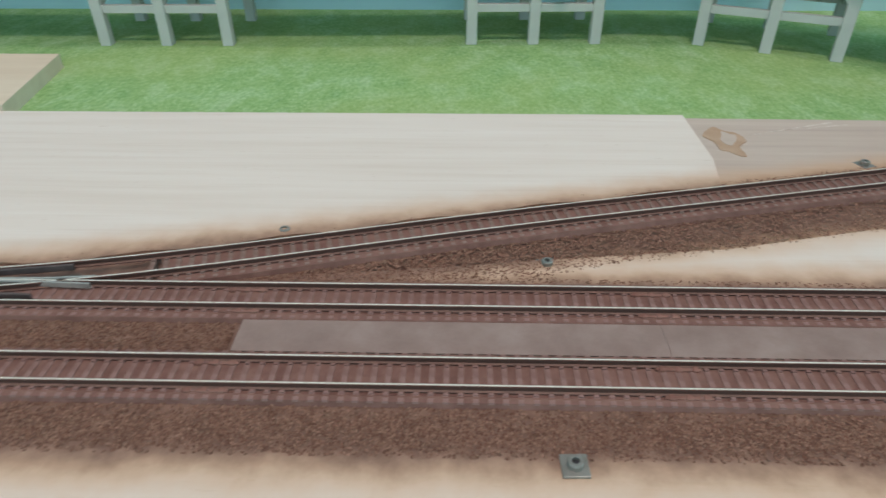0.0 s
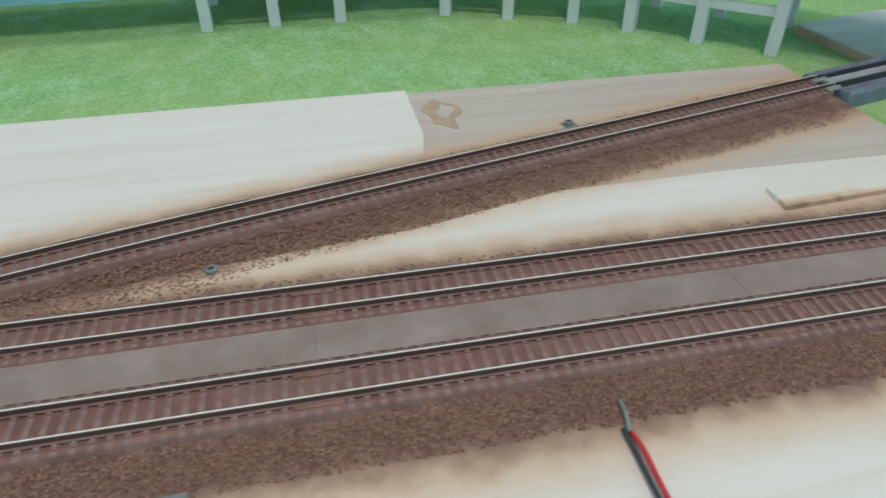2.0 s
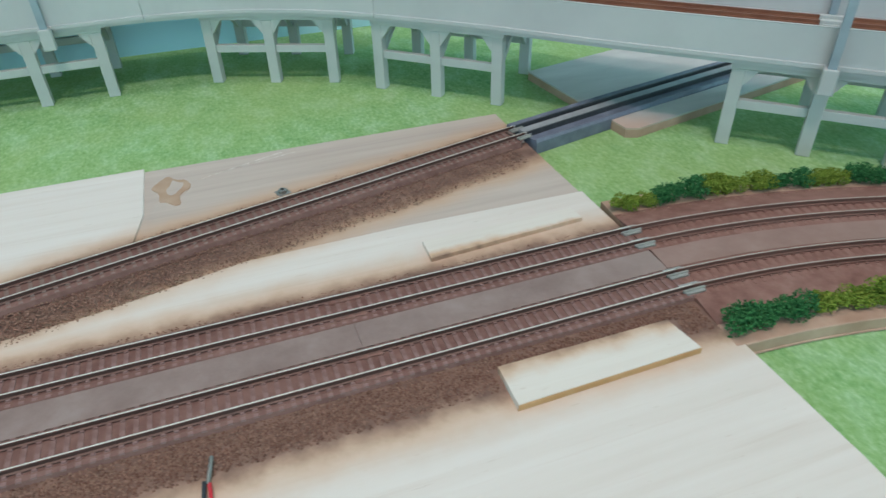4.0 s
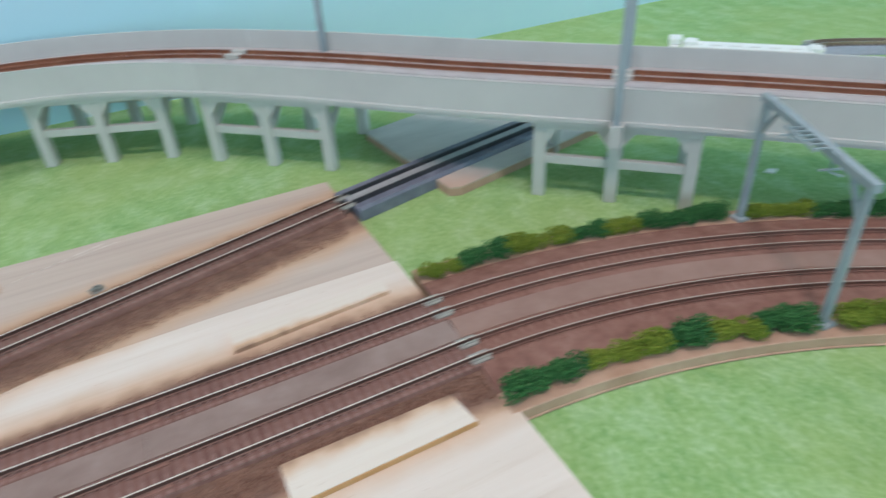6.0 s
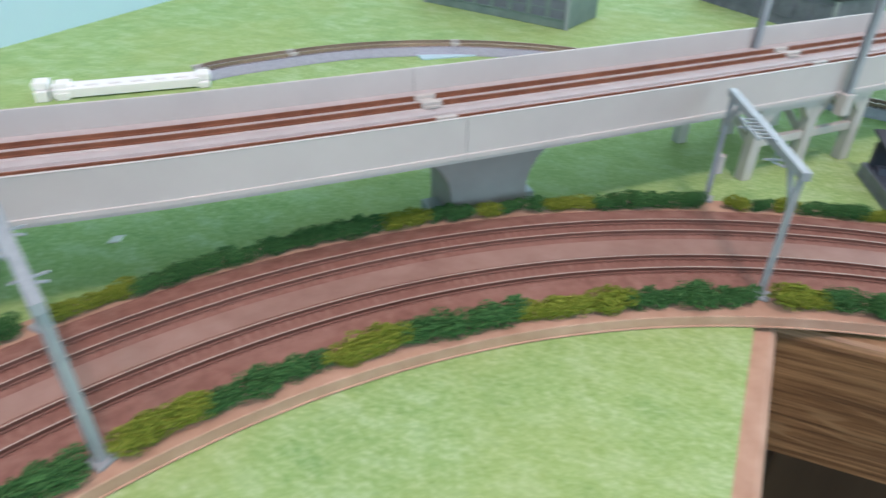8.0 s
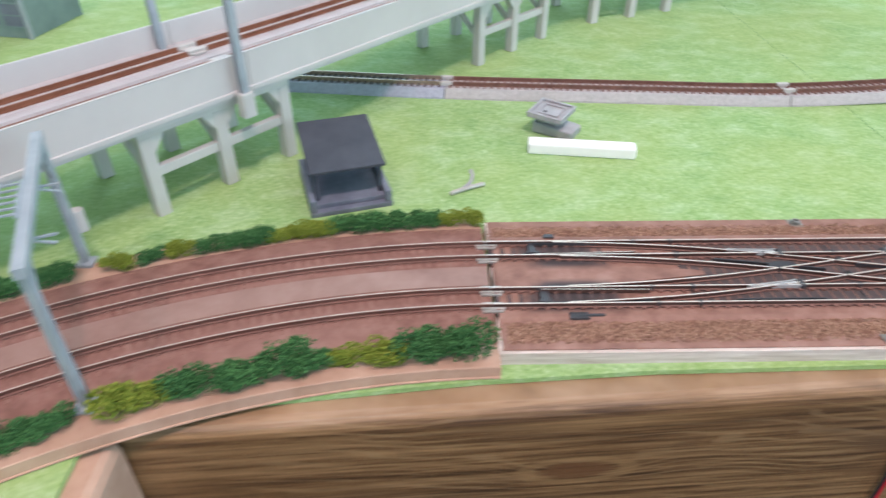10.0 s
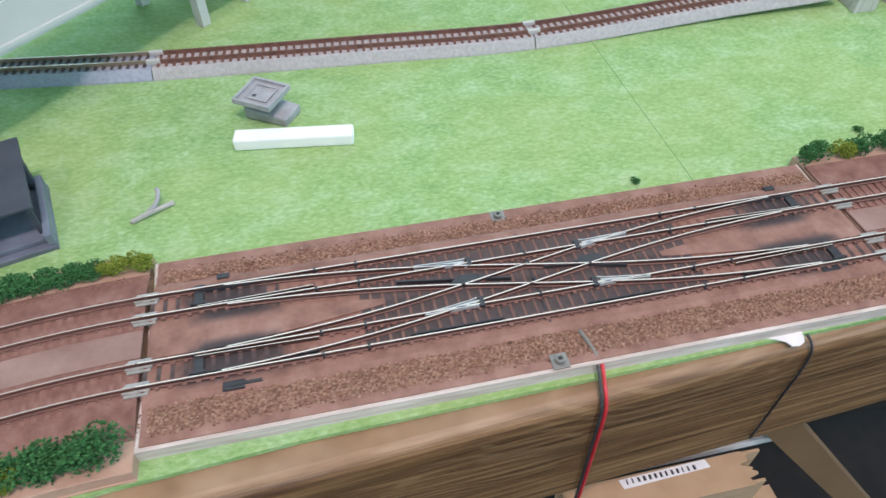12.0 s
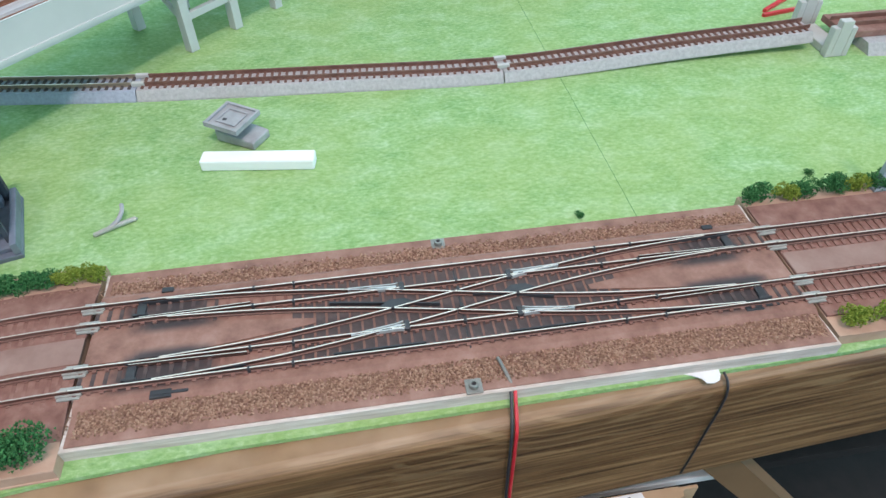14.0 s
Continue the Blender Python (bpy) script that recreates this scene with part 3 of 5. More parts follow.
def scatter(name, spots, size, material, label, z, lift=0.35):
    """Loose stones, each a squashed irregular lump."""
    verts, faces = [], []
    for x, y in spots:
        s = size * random.uniform(0.55, 1.25)
        a, t = random.uniform(0, math.tau), random.uniform(-0.5, 0.5)
        ca, sa = math.cos(a), math.sin(a)
        n = len(verts)
        ring = [(1, 0.2, 0), (0.2, 0.9, 0.15), (-0.9, 0.3, -0.1), (-0.3, -0.9, 0.1), (0.6, -0.6, -0.1)]
        for u, v, w in ring:
            u, v = u * s * random.uniform(0.7, 1.1), v * s * random.uniform(0.6, 0.9)
            verts.append((x + u * ca - v * sa, y + u * sa + v * ca, z + (w + lift) * s * 0.8 + u * t * 0.3))
        verts.append((x, y, z + s * random.uniform(0.75, 1.15)))
        for i in range(5):
            faces.append((n + i, n + (i + 1) % 5, n + 5))
        faces.append((n + 4, n + 3, n + 2, n + 1, n))
    ox, oy = spots[len(spots) // 2]
    me = bpy.data.meshes.new(name)
    me.from_pydata([((x - ox) * MM, (y - oy) * MM, (zz - z) * MM) for x, y, zz in verts], [], faces)
    me.materials.append(material)
    ob = new(name, me)
    ob.location = (ox * MM, oy * MM, z * MM)
    return tagged(ob, label, "ballast", kind="stuff")


def screw_plate(x, y, z, turn=0.0):
    """A small square plate with a collar and a dark socket."""
    t = thing("screw_plate", x, y, z, "small grey metal plate with a threaded collar", "fixing", "fixings on the boards")
    bm = bmesh.new()
    box(bm, -2.9, 2.9, -2.9, 2.9, 0, 0.7, 0.2)
    local("plate", bm, M_PLUG, t, turn=(0, 0, turn))
    bm = bmesh.new()
    rings = [(1.75, 0.7), (1.75, 1.9), (1.5, 2.2), (0.85, 2.2), (0.8, 1.0)]
    last = None
    for r, z0 in rings:
        ring = [bm.verts.new((r * math.cos(k * math.tau / 14), r * math.sin(k * math.tau / 14), z0)) for k in range(14)]
        if last:
            for k in range(14):
                bm.faces.new((last[k], last[(k + 1) % 14], ring[(k + 1) % 14], ring[k]))
        last = ring
    local("collar", bm, M_PLUG, t)
    bm = bmesh.new()
    bmesh.ops.create_cone(bm, cap_ends=True, segments=6, radius1=0.95, radius2=0.95, depth=0.3, matrix=Matrix.Translation((0, 0, 1.3)))
    local("socket", bm, M_BLACK, t)
    return t

# ---- first module: plywood board with two tracks and a branch ----
BRANCH = [(-180, 163), (-140, 163), (-100, 164.6), (-60, 169.2), (-31, 174.7), (0, 181.8), (62, 197.8), (100, 207), (148, 218), (228, 236), (306, 254), (345, 263), (600, 319)]


def branch_y(x):
    """Centre line of the branch, which leaves the far track in a gentle bend."""
    for (xa, ya), (xb, yb) in zip(BRANCH, BRANCH[1:]):
        if xa <= x <= xb:
            return ya + (yb - ya) * (x - xa) / (xb - xa)
    return BRANCH[0][1]


module = thing("plywood_module", 0, 140, GROUND, "pale plywood module board, sprayed rust brown along its tracks", "module board")
bm = bmesh.new()
slab(bm, [(-420, -40), (333, -40), (END_X, 60), (END_X, 120), (END_X, 180), (338, 284), (338, 292), (164, 294), (-420, 294)], GROUND, BOARD - 1.1)
part("lower_ply", bm, M_PEELED, module, "stained inner ply where the veneer is peeled off")
bm = bmesh.new()
far_edge = [(x, branch_y(x) + 11.5 + 1.2 * math.sin(x * 0.15)) for x in range(160, -121, -10)]
slab(bm, [(-420, 294.4), (163.5, 295), (163.8, 253)] + far_edge + [(-420, 176)], BOARD - 1.1, BOARD)
part("back_veneer", bm, M_BOARD, module, "pale top veneer ending in a clean cut")
bm = bmesh.new()
slab(bm, [(-420, -40.3), (333, -40.3), (END_X + 0.1, 60), (END_X + 0.1, 120), (END_X + 0.1, 203), (261, 205), (200, 204), (150, 192), (100, 186), (40, 178), (-40, 172), (-420, 172)], BOARD - 1.1, BOARD - 0.05)
part("front_veneer", bm, M_BOARD, module)
bm = bmesh.new()
slab(bm, [(263.5, 178.5), (264, 190), (327, 190.5), (327.5, 182.5)], BOARD, BOARD + 1.7)
part("raised_strip", bm, M_STRIP_BACK, module, "thin bare wood strip beside the tracks")
bm = bmesh.new()
slab(bm, [(263.5, 104.5), (264, 119.8), (322, 119.5), (324, 105.5)], BOARD, BOARD + 2.2)
part("loose_strip", bm, M_STRIP_FRONT, module, "pale bare wood strip with a stained edge")
bm = bmesh.new()
slab(bm, [(263.2, 104.1), (263.5, 104.48), (324, 105.48), (324.2, 105.1)], BOARD, BOARD + 1.9)
part("stained_edge", bm, M_STAIN, module, "orange-stained front edge of the strip")
for x0, y0, x1, y1, w in ((186, 277, 226, 290, 0.8), (200, 281.5, 232, 288, 0.4), (168, 262, 182, 268, 0.6)):
    bm = bmesh.new()
    slab(bm, [(x0, y0), (x1, y1), (x1 - 1, y1 + w), (x0 + 2, y0 + w)], BOARD - 1.1, BOARD - 1.0)
    part("veneer_sliver", bm, M_WHITEWOOD, module, "pale sliver of veneer left behind")
# glue patch on the lower layer
bm = bmesh.new()
n = 26
slab(bm, [(175 + (6.8 + 1.8 * math.sin(i * math.tau * 3 / n) + 1.2 * math.cos(i * math.tau * 5 / n)) * math.cos(i * math.tau / n), 271 + (12.5 + 2.5 * math.sin(i * math.tau * 4 / n)) * math.sin(i * math.tau / n)) for i in range(n)], BOARD - 1.1, BOARD - 0.85)
part("glue_patch", bm, M_GLUE, module, "brown dried glue stain")
bm = bmesh.new()
slab(bm, [(176.5 + (3.2 + 1.2 * math.sin(i * math.tau * 2 / n)) * math.cos(i * math.tau / n), 273.5 + (6.0 + 1.6 * math.cos(i * math.tau * 3 / n)) * math.sin(i * math.tau / n)) for i in range(n)], BOARD - 0.86, BOARD - 0.78)
part("glue_film", bm, M_PEELED, module, "paler dried film in the middle of the stain")

infill = thing("track_infill", 120, 149, BOARD, "smooth grey-brown card strips between the two tracks", "infill")
for x0, x1 in ((-420, -200), (9.8, 119.4), (119.48, 229), (229.1, 339.1)):
    bm = bmesh.new()
    box(bm, x0, x1, 142.9, 155.0, BOARD - 0.05, -2.55)
    part("card", bm, M_INFILL, infill)

bed = thing("track_bed", 100, 150, BOARD, "rust-brown painted cork strips under the tracks", "track bed")
for pth, w in ((line((-420, NEAR_Y), (END_X, NEAR_Y), 3), 7.5), (line((-420, FAR_Y), (END_X, FAR_Y), 3), 7.9), ([(x, branch_y(x)) for x in range(-20, 338, 8)], 8.0)):
    bm = bmesh.new()
    sweep(bm, pth, [(-w - 1.2, BOARD - 1.0), (-w - 0.3, -2.35), (-6.3, -2.02), (-5.7, -2.32), (5.7, -2.32), (6.3, -2.02), (w + 0.3, -2.35), (w + 1.2, BOARD - 1.0)])
    part("strip", bm, M_BEDDARK, bed)
near_track = railway("railway_track", line((-420, NEAR_Y), (END_X, NEAR_Y), 3), "straight model track with brown sleepers and bright railheads")
far_track = railway("railway_track", line((-420, FAR_Y), (END_X, FAR_Y), 3), "straight model track with a turnout to the branch")
branch_path = [(x, branch_y(x)) for x in range(-160, 336, 12)] + [(337, branch_y(337))]
branch = railway("railway_track", branch_path, "model branch track curving away from the main line", 3.7, SLEEPER_GREY, skip=lambda p: p[0] < -25)
# crossing nose and guard rails of the turnout
turnout = thing("turnout_crossing", -50, 168, BOARD, "bright metal crossing nose with dark guard rails", "railway crossing")
for s, col in ((1, M_JOIN), (-1, M_JOIN)):
    bm = bmesh.new()
    sweep(bm, [(-72, 167.4 + s * 0.3, 0.05), (-48, 167.5 + s * 0.9, 0.05), (-36, 167.8 + s * 1.8, 0.05)], [(-0.35, -1.6), (-0.35, 0), (0.35, 0), (0.35, -1.6)])
    part("wing_rail", bm, col, turnout, "bright flared wing rail")
for pts in ([(-105, 161.0), (-100, 161.4), (-55, 161.4), (-50, 161.0)], [(x, branch_y(x) + 3.0) for x in (-95, -70, -45)]):
    bm = bmesh.new()
    sweep(bm, pts, [(-0.4, -2), (-0.4, -0.1), (0.4, -0.1), (0.4, -2)])
    part("guard_rail", bm, M_DARKSLEEPER, turnout, "dark brown guard rail")
for x in (8, 119.5, 229):
    for y in (NEAR_Y - 4.5, NEAR_Y + 4.5, FAR_Y - 4.5, FAR_Y + 4.5):
        bm = bmesh.new()
        for k in (-1, 1):
            box(bm, x - 5.5, x + 5.5, y + k * 1.05 - 0.45, y + k * 1.05 + 0.45, -2.4, -1.75, 0.2)
            for q in (-4, 0, 4):
                box(bm, x + q - 0.7, x + q + 0.7, y + k * 1.1 - 0.8, y + k * 1.1 + 0.8, -2.4, -1.5, 0.25)
        solid("rail_joint", bm, M_BED, "rust-painted joint plate clasping the rail foot", "rail joint", "rail joints")

spots = []
for _ in range(26000):
    x = random.uniform(-130, 336)
    y = random.gauss(119.5, 4.0)
    if 112.6 < y < 127.4 and not (262 < x < 326 and y < 121) and random.random() < (1.0 if x > -40 else 0.6):
        spots.append((x, y))
scatter("ballast_front", spots, 0.5, M_STONE, "rust-brown crushed ballast in front of the near track", BOARD)
spots = []
for _ in range(34000):
    x = random.uniform(-120, 330)
    yb = branch_y(x) - 6.5
    y = random.uniform(171.5, yb)
    low = 171.5 if x < 95 else min(yb, branch_y(x) - 24 - random.uniform(0, 4))
    if y > low or (x > 0 and 171.5 < y < 175.5 and random.random() < 0.8):
        spots.append((x, y))
scatter("ballast_wedge", spots, 0.5, M_STONE, "brown crushed ballast between the branch and the main line", BOARD - 0.3)
spots = [(x, random.gauss(branch_y(x) + 10, 1.6)) for x in (random.uniform(-110, 325) for _ in range(4500))]
scatter("ballast_branch", spots, 0.42, M_STONE, "sparse brown ballast behind the branch track", BOARD - 0.3)
spots = [(random.uniform(-120, 8), random.uniform(143.5, 154.5)) for _ in range(5200)]
scatter("ballast_between", spots, 0.5, M_STONE, "brown crushed ballast between the two tracks", BOARD)
for x, y, a in ((93.0, 183.3, 4), (220.5, 251.6, 20), (91.2, 111.0, 2), (10.4, 200.5, 10)):
    screw_plate(x, y, BOARD - (1.7 if y > 190 else 0.9 if y > 180 else 0), a)


def wire(name, paths, label):
    t = thing(name, *paths[0][1][0], label, "wire")
    for (nm, pts, r, material) in paths:
        bm = bmesh.new()
        tube(bm, pts, r, 8)
        part(nm, bm, material, t, smooth=True)
    return t


def bent(pts, n=8):
    """A smooth curve through points."""
    out = []
    P = [Vector(p) for p in pts]
    for i in range(len(P) - 1):
        a, b, c, d = P[max(i - 1, 0)], P[i], P[i + 1], P[min(i + 2, len(P) - 1)]
        for k in range(n):
            t = k / n
            out.append(tuple(0.5 * (2 * b + (c - a) * t + (2 * a - 5 * b + 4 * c - d) * t * t + (3 * b - a - 3 * c + d) * t ** 3)))
    return out + [tuple(P[-1])]


wire("feed_wire", (
    ("red_lead", bent([(181.5, 110, BOARD + 0.5), (181.7, 105, BOARD + 1.3), (181.5, 95, BOARD + 1.2), (182, 70, BOARD + 0.8), (186, 20, BOARD + 0.8)]), 0.55, M_RED),
    ("black_lead", bent([(180.2, 111, BOARD + 0.5), (180.0, 105, BOARD + 1.2), (179.9, 95, BOARD + 1.1), (180.4, 70, BOARD + 0.8), (184.5, 20, BOARD + 0.8)]), 0.55, M_BLACK),
    ("bare_end", bent([(182.5, 118, -3.0), (182, 114, -2.6), (181, 110, BOARD + 0.6)]), 0.55, M_PLUG)), "black and red twin wire lying on the board")

# ---- curved module ----
curve = thing("curved_module", CX + 250, CY + 250, GROUND, "quarter-circle module board with a rust-brown track bed", "module board")
mid = [(CX + 359 * math.cos(radians(a)), CY + 359 * math.sin(radians(a))) for a in [90 - 90 * i / 60 for i in range(61)]]
mid = [(END_X + 0.25, CY + 359)] + [p for p in mid if p[0] > END_X + 2 and p[1] > J_Y + 3] + [(CX + 359, J_Y + 0.3)]
bm = bmesh.new()
sweep(bm, mid, [(-44.6, GROUND), (-44.6, GROUND + 0.3), (-45.9, GROUND + 0.35), (-45.9, GROUND + 0.75), (-45.4, GROUND + 0.95), (-45.3, BOARD - 0.3), (-45.0, BOARD), (44, BOARD), (44.2, GROUND + 1.8), (44.2, GROUND)])
part("board", bm, M_EDGE, curve, "tan card edge")
bm = bmesh.new()
sweep(bm, mid, [(-36.5, BOARD - 0.2), (-33, BOARD + 0.3), (-24, -2.42), (24, -2.42), (31, BOARD + 0.35), (34.5, BOARD - 0.2)])
part("track_bed", bm, M_BED, curve, "rust-brown sprayed bed")
bm = bmesh.new()
sweep(bm, mid, [(-5.9, BOARD), (-5.7, -2.25), (5.7, -2.25), (5.9, BOARD)])
part("infill", bm, M_CURVEINFILL, curve, "grey-brown smooth strip between the tracks")
for r, nm in ((R_FAR, "outer"), (R_NEAR, "inner")):
    path = [(CX + r * math.cos(radians(a)), CY + r * math.sin(radians(a))) for a in [88 - 87 * i / 70 for i in range(71)]]
    path = [(END_X + 0.15, CY + r)] + [p for p in path if p[0] > END_X + 2] + [(CX + r, J_Y + 0.4)]
    t = railway("railway_track", path, "curved model track, rust-brown with worn bright railheads", 3.7, SLEEPER_BED, -2.35, metal=M_DULLRAIL)
    for x, y, a in ((END_X + 0.3, CY + r - 4.5, 0), (END_X + 0.3, CY + r + 4.5, 0), (CX + r - 4.5, J_Y, math.pi / 2), (CX + r + 4.5, J_Y, math.pi / 2)):
        joiner(t, (x, y), a)
spots = []
for _ in range(12000):
    a, r = radians(random.uniform(0, 88)), random.choice((random.gauss(330, 2.6), random.gauss(387.5, 2.2)))
    spots.append((CX + r * math.cos(a), CY + r * math.sin(a)))
scatter("ballast_curve", spots, 0.38, M_STONE2, "fine reddish ballast along the curved tracks", BOARD + 0.2)

# ---- crossover module ----
XM, YM = (X_FAR + X_NEAR) / 2, (J_Y + K_Y) / 2
cross = thing("crossover_module", XM, YM, GROUND, "straight module board carrying a scissors crossover", "module board")
bm = bmesh.new()
slab(bm, [(647.6, K_Y + 0.9), (668, K_Y + 1.9), (684, K_Y + 1.1), (700, K_Y + 2.0), (725, K_Y + 0.8), (725, J_Y - 0.6), (706, J_Y - 1.7), (692, J_Y - 0.9), (680, J_Y - 1.9), (666, J_Y - 1.0), (647.6, J_Y - 0.6)], GROUND, BOARD - 0.02)
part("board", bm, M_WHITEWOOD, cross, "bare pale wood edge")
bm = bmesh.new()
box(bm, 648.9, 724.6, K_Y + 2.0, J_Y - 1.9, BOARD, BOARD + 0.5, 0.2)
part("track_bed", bm, M_SOOTY, cross, "brown bed with black sooty patches")
bm = bmesh.new()
sweep(bm, [(XM, J_Y - 1.8), (XM, K_Y + 1.9)], [(-26, BOARD + 0.4), (-23.6, -2.1), (-19.9, -2.08), (-19.4, -2.30), (19.4, -2.30), (19.9, -2.08), (23.6, -2.1), (26, BOARD + 0.4)])
part("sleeper_bed", bm, M_SOOTY, cross, "brown bed with black sooty patches")
for sy in (1, -1):
    bm = bmesh.new()
    slab(bm, [(XM + w * k, YM + sy * d) for k, ends in ((-1, ((7.6, 131.5), (7.4, 104), (5.2, 82), (1.2, 52))), (1, ((1.2, 52), (5.2, 82), (7.4, 104), (7.6, 131.5)))) for w, d in ends][::-sy], -2.36, -1.9)
    part("infill", bm, M_SOOTY, cross, "smooth brown strip between the tracks with sooty smears")
DY0, DY1 = J_Y - 14, K_Y + 14


def diag(side, n=140):
    """Centre line of one diagonal route."""
    a, b = (X_FAR, X_NEAR) if side > 0 else (X_NEAR, X_FAR)
    out = []
    for i in range(n + 1):
        u = i / n
        f = u - 0.66 * math.sin(math.tau * u) / math.tau
        out.append((a + (b - a) * f, DY0 + (DY1 - DY0) * u))
    return out


routes = {"far": line((X_FAR, J_Y), (X_FAR, K_Y), 220), "near": line((X_NEAR, J_Y), (X_NEAR, K_Y), 220), "down": diag(1), "up": diag(-1)}
rails4 = {(k, d): offset(p, d) for k, p in routes.items() for d in (4.5, -4.5)}
M_NOSE = simple("bare_nickel", (0.52, 0.53, 0.52), (0.66, 0.67, 0.66), 0.35, 0.4, 300)
scissors = thing("scissors_crossover", XM, YM, BOARD, "scissors crossover with bright rails and black check rails", "railway crossing")


def runs(path, others, gap, keep_first):
    out, cur = [], []
    for p in path:
        near = min((math.hypot(p[0] - q[0], p[1] - q[1]) for o in others for q in o), default=9)
        if near < (gap if abs(p[1] - YM) < 62 else 0.6) and not keep_first(p):
            if len(cur) > 3:
                out.append(cur)
            cur = []
        else:
            cur.append(p)
    if len(cur) > 3:
        out.append(cur)
    return out


def dense(path, step_mm=0.6):
    return [tuple(p) for p, _ in along(path, step_mm)] + [tuple(path[-1])]


dense4 = {k: dense(v) for k, v in rails4.items()}
for key, path in dense4.items():
    straight = key[0] in ("far", "near")
    others = []
    for k2, p2 in dense4.items():
        if k2[0] == key[0]:
            continue
        if straight and k2[0] in ("far", "near"):
            continue
        others.append(p2[::2])
    outer = straight and abs(path[0][0] - XM) > 15
    for run in runs(path, others, 0.34, lambda p, o=outer, s=straight: o or (s and abs(p[1] - YM) > 62)):
        rail(scissors, run[::4] + [run[-1]])
# dark check rails
for x, y0, y1 in ((X_NEAR - 3.2, -386, -358), (X_NEAR - 3.2, -327.5, -295)):
    bm = bmesh.new()
    sweep(bm, [(x, y0, -0.1), (x, y0 + 4, 0), (x, y1 - 4, 0), (x, y1, -0.1)], [(-0.28, -2.2), (-0.28, 0), (0.28, 0), (0.28, -2.2)])
    part("check_rail", bm, M_BLACK, scissors, "black plastic check rail")
# bright crossing noses with flared ends
for nx, ny, s, q in ((697.5, -320.5, 1, 1), (678.6, -320.5, 1, -1), (697.5, -364.8, -1, 1), (678.6, -364.8, -1, -1)):
    for k in (-1, 1):
        bm = bmesh.new()
        sweep(bm, [(nx + q * 0.09 * d + k * w, ny + s * d, 0.05) for d, w in ((0, 1.75), (2.5, 1.2), (7, 0.95), (13, 0.6), (19, 0.3))], [(-0.19, -1.5), (-0.19, 0), (0.19, 0), (0.19, -1.5)])
        part("wing_rail", bm, M_NOSE, scissors, "bright flared wing rail")
    bm = bmesh.new()
    slab(bm, [(nx - 0.5, ny + s * 0.8), (nx + 0.5, ny + s * 0.8), (nx + q * 0.09 * 11 + 0.1, ny + s * 11), (nx + q * 0.09 * 11 - 0.1, ny + s * 11)][::s], -1.5, 0.06)
    part("crossing_nose", bm, M_NOSE, scissors, "bright bare metal crossing nose")
    bm = bmesh.new()
    box(bm, nx - 2.1, nx + 2.1, ny - s * 1.3 - 1.0, ny - s * 1.3 + 1.0, -1.7, 0.07, 0.3)
    part("insulating_block", bm, M_BLACK, scissors, "black plastic insulating block")
for y0 in (-319.5, -366.0):
    bm = bmesh.new()
    slab(bm, [(687.0, y0 - 1), (689.0, y0 - 6.5), (691.6, y0 - 3), (691.6, y0 + 3), (689.0, y0 + 6.5), (687.0, y0 + 1)], -1.7, -0.25)
    part("crossing_plate", bm, M_BLACK, scissors, "black plastic crossing plate")
for pts in ([(694.0, -294.2), (690.2, -317.6), (687.2, -335.0)], [(684.0, -378.0), (687.5, -363.5), (690.0, -348.0)]):
    bm = bmesh.new()
    sweep(bm, [(x, y, -0.35) for x, y in pts], [(-0.28, -1.7), (-0.28, 0), (0.28, 0), (0.28, -1.7)])
    part("check_rail", bm, M_BLACK, scissors, "black plastic check rail")
for x in (697.7, 692.8, 684.5, 677.7):
    bm = bmesh.new()
    box(bm, x - 1.0, x + 1.0, -343.5, -342.3, -2.0, 0.06, 0.2)
    part("insulating_block", bm, M_BLACK, scissors, "black plastic insulating block")
bm = bmesh.new()
box(bm, 666, 709, -343.2, -342.5, -2.5, -2.0)
part("seam", bm, M_BLACK, scissors, "dark seam across the sleepers")
# long sleepers
bm = bmesh.new()
box(bm, -1.7, 1.7, -19.5, 19.5, -1.3, 0.0)
for v in bm.verts:
    v.co *= MM
LONG = finish(bm, "sleeper", M_SLEEPER)
LONG_DARK = LONG.copy()
LONG_DARK.materials.clear()
LONG_DARK.materials.append(M_DARKSLEEPER)
base = top_of(scissors)
y = J_Y - 2.0
while y > K_Y + 1:
    off = abs(y - YM)
    if off > 62:
        for xc in (X_FAR, X_NEAR):
            s = new("sleeper", SLEEPER_DARK if off > 88 else SLEEPER_BED)
            s.parent = scissors
            s.location = Vector((xc * MM, y * MM, -2.15 * MM)) - base
            s.rotation_euler = (0, 0, math.pi / 2)
    else:
        s = new("sleeper", LONG_DARK)
        s.parent = scissors
        s.location = Vector((XM * MM, y * MM, -2.15 * MM)) - base
        s.rotation_euler = (0, 0, math.pi / 2)
    y -= 4.3
for xc, yy in ((674, -226), (703, -225), (674, -456), (702, -456)):
    bm = bmesh.new()
    box(bm, xc - 5.2, xc + 5.2, yy - 1.6, yy + 1.6, -2.4, -1.0, 0.2)
    for k in (-3.6, 3.6):
        box(bm, xc + k - 0.5, xc + k + 0.5, yy - 2.6, yy + 2.6, -1.9, -0.45, 0.15)
    part("tie_bar", bm, M_BLACK, scissors, "black plastic tie bar of the switch blades")
